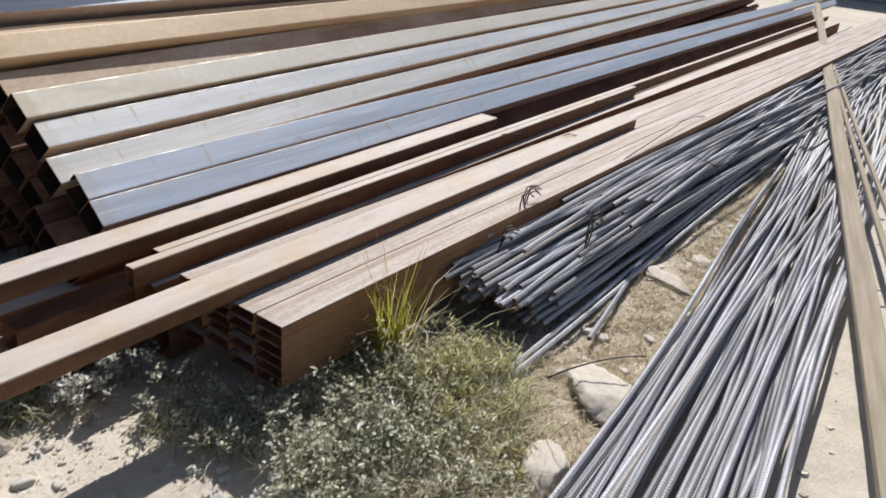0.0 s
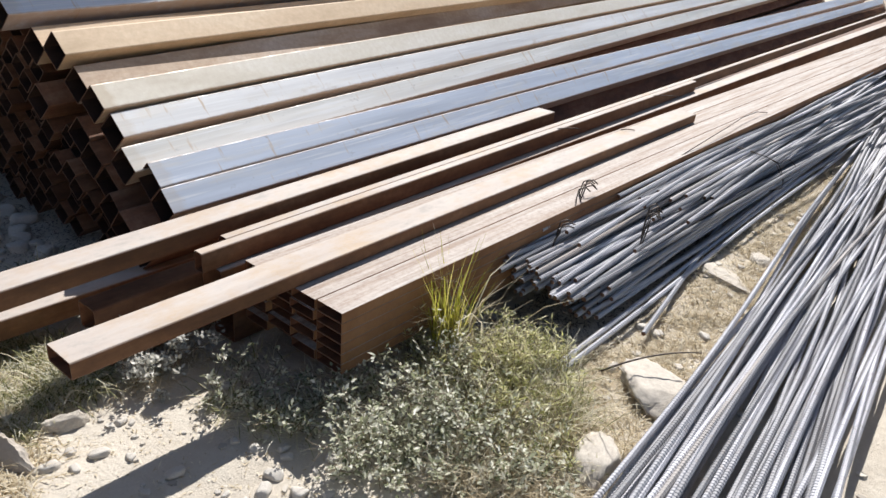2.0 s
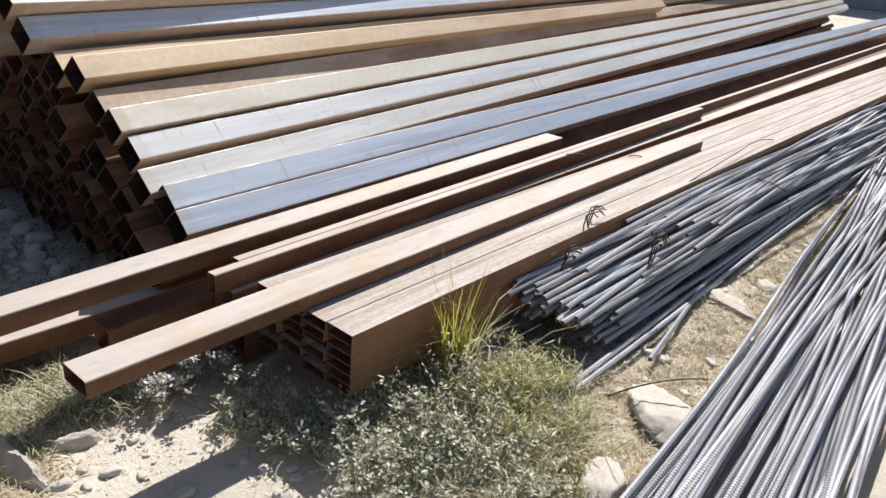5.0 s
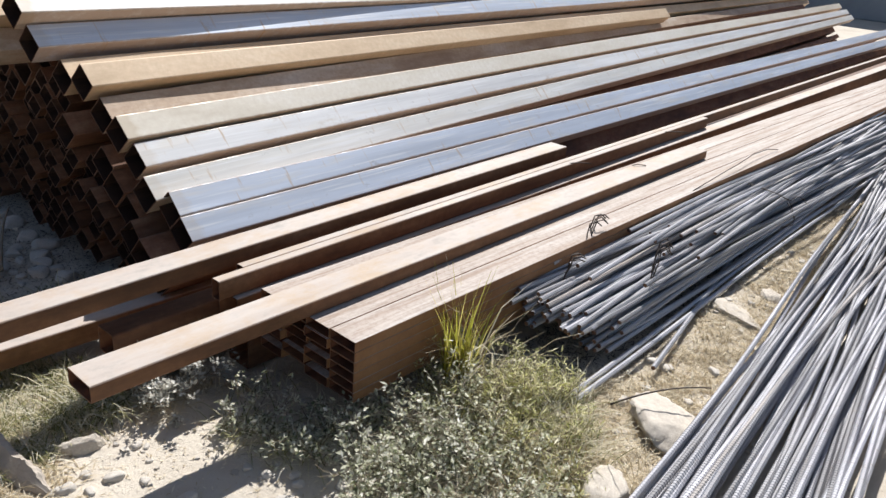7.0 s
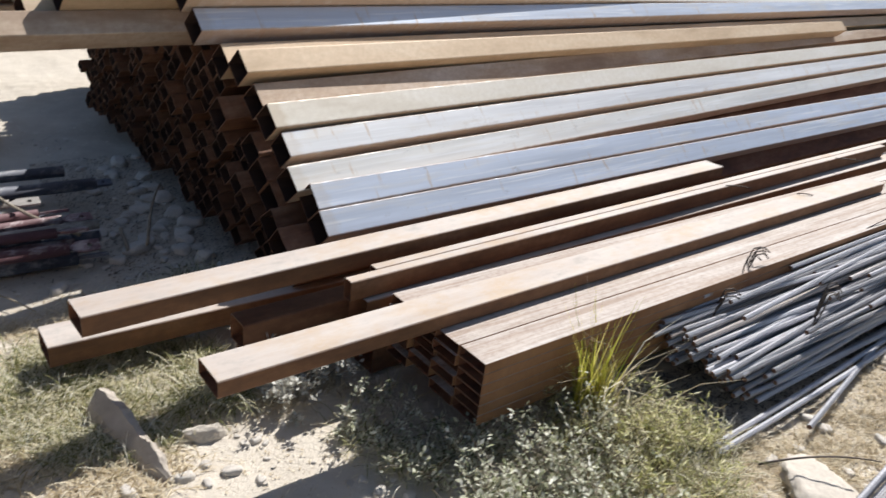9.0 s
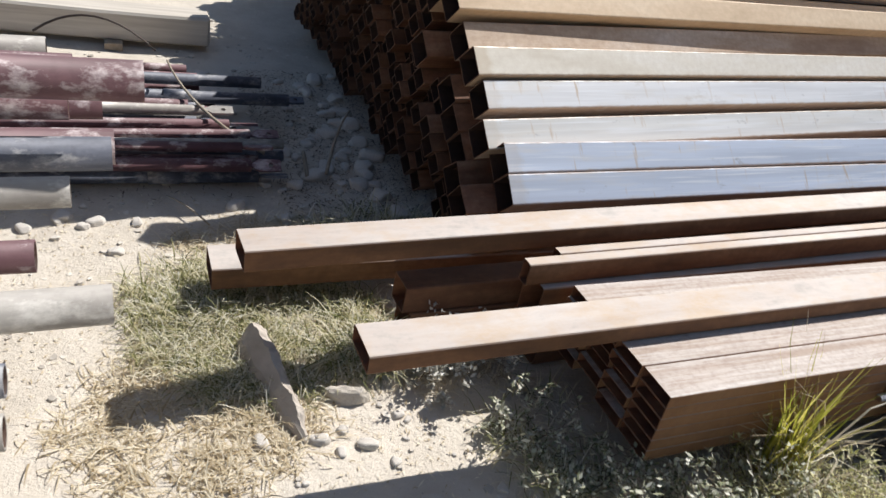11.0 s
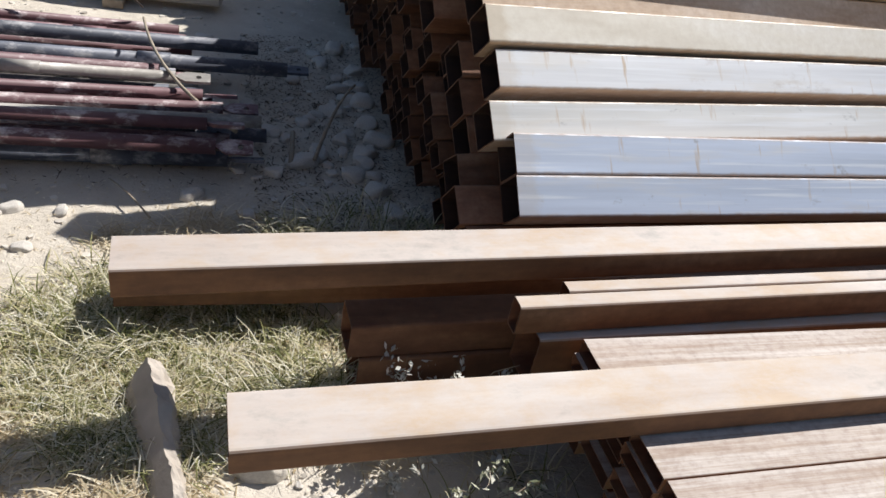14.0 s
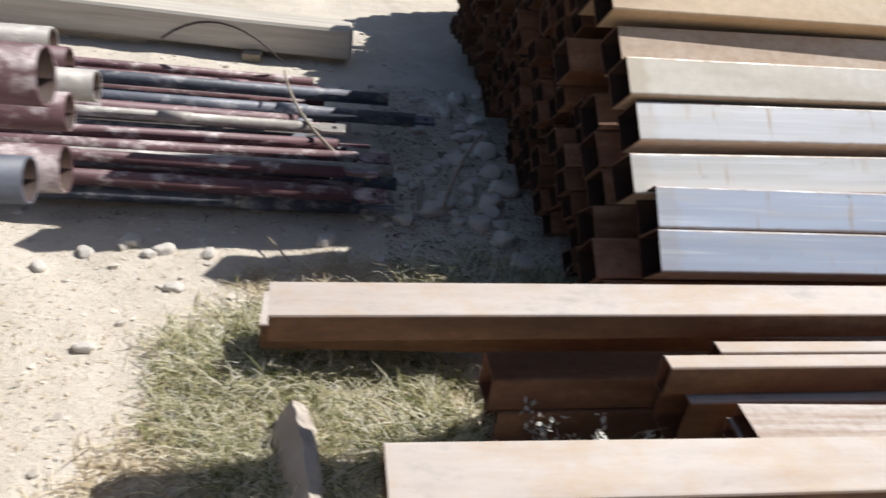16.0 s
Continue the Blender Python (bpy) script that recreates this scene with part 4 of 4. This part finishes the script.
def build_rack():
    for k, (x, y, z, r, m) in enumerate(RACK):
        root = new("scaffold_tube", None)
        root.matrix_world = at(x, y, z, 180 + (k * 37 % 5 - 2) * 0.5, 0)
        tagged(root, PIPE_LABEL[m].replace("in a heap on the ground", "raised on timber bearers"), "scaffold tube", "raised scaffold tubes")
        body = new("tube_body", round_tube_mesh("tube_body", 2.4, r, m))
        body.parent = root
    for x in (-1.75, -3.0):
        board("timber_stack", at(x, -0.45, 0.578, 90), 1.35, 0.12, 0.575, M_WOOD, "block of weathered timber under the raised tubes", 12, "timber", "timber blocks")


build_rack()

# ---- plants ----
def blades(n, place, length, width, lean, seed, curl=0.5):
    rng = random.Random(seed)
    verts, faces = [], []
    for _ in range(n):
        x, y, z0, k = place(rng)
        L = rng.uniform(*length) * k
        a = rng.uniform(0, 2 * math.pi)
        le = rng.uniform(*lean)
        w = rng.uniform(*width)
        d = Vector((math.cos(a), math.sin(a), 0))
        side = Vector((-math.sin(a), math.cos(a), 0))
        p = Vector((x, y, z0))
        n0 = len(verts)
        seg = 3
        tilt = le
        for i in range(seg + 1):
            ww = w * (1 - i / seg) ** 0.6 + 0.0003
            verts += [tuple(p - side * ww), tuple(p + side * ww)]
            p = p + (d * math.sin(tilt) + Vector((0, 0, 1)) * math.cos(tilt)) * (L / seg)
            p.z = max(p.z, z0 + 0.002)
            tilt += curl * rng.uniform(0.3, 1.3)
        for i in range(seg):
            q = n0 + 2 * i
            faces.append((q, q + 1, q + 3, q + 2))
    return verts, faces


def patch(name, cx, cy, rx, ry, n, length, width, lean, material, label, seed, curl=0.5, clumps=0):
    rc = random.Random(seed + 1)
    cl = [(cx + rx * math.sqrt(rc.random()) * math.cos(a), cy + ry * math.sqrt(rc.random()) * math.sin(a)) for a in [rc.uniform(0, 6.3) for _ in range(clumps)]]

    def place(rng):
        if cl and rng.random() < 0.8:
            px, py = rng.choice(cl)
            x, y = rng.gauss(px, 0.03), rng.gauss(py, 0.03)
        else:
            a, r = rng.uniform(0, 6.3), math.sqrt(rng.random())
            x, y = cx + rx * r * math.cos(a), cy + ry * r * math.sin(a)
        return x, y, ground_height(x, y), 1.0
    v, f = blades(n, place, length, width, lean, seed, curl)
    ob = data_object(name, v, f, material)
    return tagged(ob, label, "grass", kind="stuff")


patch("grass", -0.60, 0.62, 0.29, 0.24, 9000, (0.02, 0.070), (0.0005, 0.0012), (0.3, 1.5), M_DRYGRASS, "trampled yellow-green grass under the tube ends", 101, 0.6, 46)
patch("grass", -0.74, 0.66, 0.17, 0.20, 3600, (0.02, 0.065), (0.0005, 0.0011), (0.6, 1.5), M_DRYGRASS, "trampled yellow-green grass on the dust", 102, 0.5, 30)
patch("grass", -0.42, 0.53, 0.10, 0.06, 700, (0.06, 0.13), (0.0008, 0.0016), (0.3, 1.2), M_DRYGRASS, "longer pale dry grass beside the tubes", 103, 0.6, 8)
patch("grass", -0.80, 0.80, 0.13, 0.16, 1900, (0.03, 0.09), (0.0006, 0.0015), (0.3, 1.5), M_DRYGRASS, "ragged dry grass round the end of a beam", 114, 0.6, 16)
patch("grass", -0.62, 0.60, 0.34, 0.24, 1800, (0.02, 0.07), (0.0006, 0.0014), (0.8, 1.5), M_STRAW, "bleached straw lying in the trampled grass", 115, 0.5, 30)
patch("grass", -0.82, 0.36, 0.26, 0.20, 2200, (0.02, 0.06), (0.0007, 0.0018), (0.8, 1.5), M_STRAW, "flattened straw on the dusty ground", 104, 0.4, 40)
patch("grass", -0.22, 1.02, 0.25, 0.14, 900, (0.03, 0.10), (0.0007, 0.0016), (0.2, 1.3), M_DRYGRASS, "thin grass in the shade by the stack", 105, 0.5, 20)
patch("grass", -0.55, 1.04, 0.28, 0.07, 1100, (0.02, 0.06), (0.0007, 0.0016), (0.8, 1.5), M_STRAW, "dry straw at the edge of the grass", 106, 0.4, 26)
patch("grass", 0.62, -0.47, 0.24, 0.16, 2300, (0.02, 0.08), (0.0006, 0.0014), (0.7, 1.5), M_STRAW, "tangled straw round the flat rock", 107, 0.6, 40)
patch("grass", 1.40, -0.48, 0.75, 0.12, 3400, (0.02, 0.08), (0.0006, 0.0014), (0.7, 1.5), M_STRAW, "tangled straw between the bars", 108, 0.6, 70)
patch("grass", 2.60, -0.42, 0.8, 0.12, 2000, (0.03, 0.08), (0.0006, 0.0015), (0.7, 1.5), M_STRAW, "tangled straw between the bars", 109, 0.6, 40)
patch("grass", -0.20, 0.42, 0.16, 0.06, 350, (0.03, 0.08), (0.0006, 0.0012), (0.4, 1.4), M_STRAW, "dry grass in the gap between tubes", 110, 0.5, 10)
patch("grass", -0.10, 0.15, 0.16, 0.20, 500, (0.03, 0.09), (0.0006, 0.0014), (0.3, 1.4), M_DRYGRASS, "grass in the shade of the bundle", 111, 0.5, 14)
patch("grass", 0.15, -0.60, 0.25, 0.08, 900, (0.02, 0.08), (0.0006, 0.0013), (0.6, 1.5), M_STRAW, "straw at the foot of the shrub", 112, 0.5, 20)


def tuft(x, y, n, h, material, label, seed, spread=0.02, lean=0.28, curl=0.16):
    def place(rng):
        return x + rng.gauss(0, spread), y + rng.gauss(0, spread), ground_height(x, y), 1.0
    v, f = blades(n, place, h, (0.0012, 0.003), (0.0, lean), seed, curl)
    ob = data_object("grass_tuft", v, f, material)
    return tagged(ob, label, "grass tuft")


tuft(0.345, -0.05, 95, (0.18, 0.36), M_GREENGRASS, "tall yellow-green grass tuft against the tube bundle", 201)
tuft(0.385, -0.075, 45, (0.20, 0.38), M_STRAW, "tall dry grass tuft against the tube bundle", 202, 0.035, 0.55, 0.55)


def shrub(x, y, rad, height, stems, seed, leafy=34, leaf_material=None, feathery=False):
    """Thin pale stems that fork, with small leaves in clusters along them."""
    rng = random.Random(seed)
    sv, sf, lv, lf = [], [], [], []

    def twig(p, d, L, w0, seg):
        n0 = len(sv)
        path = []
        for i in range(seg + 1):
            w = w0 * (1 - 0.7 * i / seg)
            side = Vector((-d.y, d.x, 0.2)).normalized()
            up = d.cross(side)
            for c in (side, -side * 0.5 + up * 0.8, -side * 0.5 - up * 0.8):
                sv.append(tuple(p + c * w))
            path.append(p.copy())
            d = (d + Vector((rng.uniform(-0.4, 0.4), rng.uniform(-0.4, 0.4), rng.uniform(-0.30, 0.16)))).normalized()
            p = p + d * (L / seg)
            p.z = max(p.z, 0.004)
        for i in range(seg):
            q = n0 + 3 * i
            for k in range(3):
                k2 = (k + 1) % 3
                sf.append((q + k, q + k2, q + 3 + k2, q + 3 + k))
        return path

    def leaf(c, big):
        u = Vector((rng.gauss(0, 1), rng.gauss(0, 1), rng.gauss(0.35, 0.5))).normalized()
        v = u.cross(Vector((rng.gauss(0.5, 0.5), rng.gauss(0.3, 0.5), rng.gauss(1.0, 0.5)))).normalized()
        l, w = rng.uniform(0.010, 0.021) * big, rng.uniform(0.0026, 0.0052) * big
        if feathery:
            l, w = l * 1.5, w * 0.5
        m0 = len(lv)
        lv.extend([tuple(c), tuple(c + u * l * 0.5 + v * w), tuple(c + u * l), tuple(c + u * l * 0.5 - v * w)])
        lf.append((m0, m0 + 1, m0 + 2, m0 + 3))

    for _ in range(int(stems * 0.72)):
        a, r = rng.uniform(0, 6.3), rad * 0.8 * math.sqrt(rng.random())
        p = Vector((x + r * math.cos(a), y + r * math.sin(a), 0.0))
        p += 0.018 * Vector((round(math.sin(p.x * 70)), round(math.cos(p.y * 63)), 0))
        out = Vector((math.cos(a), math.sin(a), 0)) * rng.uniform(0.0, 0.9) + Vector((rng.uniform(-0.6, 0.6), rng.uniform(-0.6, 0.6), 0))
        L = height * rng.uniform(0.5, 1.5) * (1 - 0.4 * (r / rad) ** 2)
        main = twig(p, (out + Vector((0, 0, 1.0))).normalized(), L, 0.0015, 5)
        bare = rng.random() < 0.12
        tips = [main]
        for _ in range(3):
            i = rng.randint(1, 4)
            tips.append(twig(main[i], Vector((rng.gauss(0, 1), rng.gauss(0, 1), rng.uniform(0.1, 1))).normalized(), L * rng.uniform(0.25, 0.5), 0.0009, 3))
        if bare:
            continue
        for path in tips:
            for _ in range(3):
                i = rng.randint(1, len(path) - 1)
                c0 = path[i - 1].lerp(path[i], rng.random())
                for _ in range(leafy // 10):
                    leaf(c0 + Vector((rng.gauss(0, 0.0055), rng.gauss(0, 0.0055), rng.gauss(0, 0.005))), rng.uniform(0.7, 1.1))
    root = new("shrub", None)
    tagged(root, "low grey-green shrub with tiny leaves and dry twigs", "shrub", "shrubs")
    st = data_object("stem_mass", sv, sf, M_TWIG)
    st.parent = root
    le = data_object("foliage", lv, lf, leaf_material or M_LEAF)
    le.parent = root


# x, y, radius, height, stems, yellow
SHRUBS = [(0.03, -0.12, 0.13, 0.14, 80, 0), (0.17, -0.20, 0.13, 0.18, 95, 0), (0.33, -0.19, 0.13, 0.17, 125, 1), (0.08, -0.34, 0.15, 0.12, 85, 0),
          (0.24, -0.36, 0.12, 0.12, 75, 1), (0.40, -0.31, 0.13, 0.12, 110, 1), (-0.09, -0.20, 0.11, 0.13, 60, 0), (0.30, -0.08, 0.10, 0.18, 60, 1),
          (-0.09, 0.02, 0.10, 0.12, 40, 0), (-0.17, 0.17, 0.08, 0.11, 22, 0), (0.12, -0.48, 0.10, 0.09, 45, 0), (0.47, -0.20, 0.10, 0.13, 70, 1),
          (-0.03, -0.31, 0.11, 0.10, 45, 0), (0.22, -0.48, 0.08, 0.08, 30, 1)]
for k, (x, y, rad, height, stems, yellow) in enumerate(SHRUBS):
    shrub(x, y, rad, height, stems, 300 + k, 36, M_LEAF_YELLOW if yellow else M_LEAF, bool(yellow))
patch("grass", 0.16, -0.42, 0.22, 0.13, 2000, (0.04, 0.12), (0.0006, 0.0014), (0.2, 1.2), M_STRAW, "pale dry grass and stalks in front of the shrub", 116, 0.5, 26)
patch("grass", 0.34, -0.27, 0.20, 0.20, 1700, (0.05, 0.16), (0.0006, 0.0014), (0.2, 1.3), M_DRYGRASS, "thin yellow-green grass growing through the shrub", 113, 0.4, 30)
M_WEED = per_island("pale_weed_leaf", [(0.0, (0.45, 0.44, 0.38)), (1.0, (0.82, 0.80, 0.74))], 0.7, 0.3)
shrub(-0.20, 0.445, 0.035, 0.19, 20, 330, 60, M_WEED)
shrub(-0.30, 0.40, 0.05, 0.10, 16, 331, 60, M_WEED)

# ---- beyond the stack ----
# dark scraps between the bars; elsewhere the same flakes stand in for ground shade
M_LITTER_SHADE = per_island("dark_litter_and_shade", [(0.0, (0.05, 0.04, 0.03)), (0.6, (0.13, 0.10, 0.075)), (1.0, (0.24, 0.19, 0.14))])


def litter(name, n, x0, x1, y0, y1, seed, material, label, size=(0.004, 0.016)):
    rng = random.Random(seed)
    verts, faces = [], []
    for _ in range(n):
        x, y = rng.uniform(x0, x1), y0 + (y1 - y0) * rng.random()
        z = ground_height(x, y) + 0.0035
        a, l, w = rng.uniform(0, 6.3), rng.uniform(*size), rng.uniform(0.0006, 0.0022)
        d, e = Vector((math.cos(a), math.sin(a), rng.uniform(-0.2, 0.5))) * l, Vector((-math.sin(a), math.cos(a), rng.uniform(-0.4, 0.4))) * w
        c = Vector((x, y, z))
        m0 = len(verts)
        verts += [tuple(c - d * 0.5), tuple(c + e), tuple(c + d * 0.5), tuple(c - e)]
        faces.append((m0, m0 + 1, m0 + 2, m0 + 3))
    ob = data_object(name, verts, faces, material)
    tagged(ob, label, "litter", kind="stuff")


# the next two are dark flakes added to deepen the shade on the ground
litter("litter", 4500, -0.46, 0.04, 1.05, 2.35, 401, M_LITTER_SHADE, "dark flakes and scraps added to deepen the shade at the foot of the stack", (0.006, 0.024))
litter("litter", 1000, -1.3, -0.35, 1.25, 2.2, 407, M_LITTER_SHADE, "dark flakes and scraps added to deepen the shade under the scaffold tubes", (0.006, 0.024))
litter("litter", 1800, 0.35, 3.0, -0.66, -0.30, 402, M_LITTER_SHADE, "dark scraps and dead leaves among the straw between the bars", (0.003, 0.012))
litter("litter", 9000, 0.32, 3.2, -0.68, -0.28, 405, M_STRAW, "bleached straw and chaff strewn between the bars", (0.008, 0.040))
# laid dense so the ground under the bars reads as shaded
litter("litter", 7000, 0.45, 2.6, -0.34, -0.01, 406, M_LITTER_SHADE, "dark dead leaves and scraps laid thick to deepen the shade under the wired bars", (0.008, 0.035))
litter("litter", 2500, -0.75, 0.35, -0.60, 0.45, 403, M_STRAW, "dry twigs and chaff on the dust", (0.003, 0.020))
litter("litter", 3000, -1.6, -0.3, 0.35, 1.3, 404, M_STRAW, "dry chaff on the dust", (0.003, 0.018))


def far_heap():
    """Long tubes and bars in loose layers on the ground behind the stack, with dark gaps between."""
    rng = random.Random(9)
    shared = {}
    for k in range(60):
        row, col = k // 20, k % 20
        w, h = rng.choice(((0.15, 0.10), (0.10, 0.10), (0.06, 0.06), (0.20, 0.10)))
        m = rng.choice((M_WHITE, M_RUST_DEEP, M_RUST_DEEP, M_RUST_RED, M_PALE, M_GREY, M_RUST_DEEP))
        key = (w, h, m.name)
        if key not in shared:
            shared[key] = tube_mesh("long_tube", 20.0, w, h, 0.004, 0.006, m, bore=M_BORE_SHADE)
        ob = new("long_tube", shared[key])
        y = 4.6 + col * 0.30 + rng.uniform(-0.08, 0.08)
        ob.matrix_world = at(-3.0 + rng.uniform(-1.2, 1.2), y, 0.10 + row * 0.16 + h * 0.5 + 0.05, 6.0 + rng.uniform(-0.9, 0.9))
        tagged(ob, "long steel tube in loose layers behind the stack", "steel tube", "tubes behind the stack")
    for k in range(26):
        ob = new("bearer", shared_bearer)
        ob.matrix_world = at(-2.2 + (k % 13) * 1.15, 4.4 + (k % 13) * 0.12, 0.055 + 0.24 * (k // 13), 96)
        tagged(ob, "dark timber bearer between layers of tubes", "timber", "bearers behind the stack")


def bearer_mesh():
    bm = bmesh.new()
    bmesh.ops.create_cube(bm, size=1.0)
    for v in bm.verts:
        v.co = Vector(((v.co.x + 0.5) * 6.2, v.co.y * 0.12, v.co.z * 0.11))
    bmesh.ops.bevel(bm, geom=bm.edges[:], offset=0.008, segments=1, affect='EDGES')
    me = bpy.data.meshes.new("bearer")
    bm.to_mesh(me)
    bm.free()
    me.materials.append(M_WOOD)
    return me


shared_bearer = bearer_mesh()
far_heap()


def far_wall():
    root = new("outbuilding", None)
    root.matrix_world = at(19.0, 3.6, 0.0, 0)
    tagged(root, "plain grey rendered outbuilding at the edge of the yard", "building")
    for name, size, loc, m in (("wall", (4.0, 14.0, 3.0), (2.0, 0, 1.5), M_WALL), ("roof", (4.4, 14.4, 0.14), (2.0, 0, 3.07), M_CONCRETE)):
        bm = bmesh.new()
        bmesh.ops.create_cube(bm, size=1.0)
        for v in bm.verts:
            v.co = Vector((v.co.x * size[0], v.co.y * size[1], v.co.z * size[2]))
        bmesh.ops.bevel(bm, geom=bm.edges[:], offset=0.02, segments=1, affect='EDGES')
        ob = part(name, bm, m, root)
        ob.location = loc


far_wall()


def far_bush(x, y, rad, height, seed):
    """A dark, uneven bush: forked limbs and a crown of many small leaves with gaps."""
    rng = random.Random(seed)
    root = new("bush", None)
    tagged(root, "dark green bush in front of the outbuilding", "bush")
    lv, lf = [], []
    for k in range(9):
        a, r = rng.uniform(0, 6.3), rad * rng.uniform(0.2, 0.8)
        tip = Vector((x + r * math.cos(a), y + r * math.sin(a), height * rng.uniform(0.5, 0.95)))
        limb = rod_mesh("limb", pts_curve((x, y, 0.0), tip, (0, 0, 0.1 * height), 6), 0.03, M_TWIG, 6, 0.3)
        limb.parent = root
        for _ in range(1200):
            c = Vector((x, y, 0.25 * height)).lerp(tip, rng.uniform(0.1, 1.15)) + Vector((rng.gauss(0, 0.2), rng.gauss(0, 0.2), rng.gauss(0, 0.15))) * rad * 0.7
            c.z = max(c.z, 0.05)
            u = Vector((rng.gauss(0, 1), rng.gauss(0, 1), rng.gauss(0, 0.7))).normalized()
            v = u.orthogonal().normalized()
            l, w = rng.uniform(0.05, 0.11), rng.uniform(0.015, 0.035)
            n0 = len(lv)
            lv += [tuple(c), tuple(c + u * l * 0.5 + v * w), tuple(c + u * l), tuple(c + u * l * 0.5 - v * w)]
            lf.append((n0, n0 + 1, n0 + 2, n0 + 3))
    crown = data_object("crown", lv, lf, M_BUSH)
    crown.parent = root


M_BUSH = per_island("dark_bush_leaf", [(0.0, (0.02, 0.03, 0.012)), (0.6, (0.045, 0.06, 0.025)), (1.0, (0.09, 0.10, 0.05))], 0.7, 0.2)
far_bush(15.0, 4.6, 1.0, 0.9, 71)
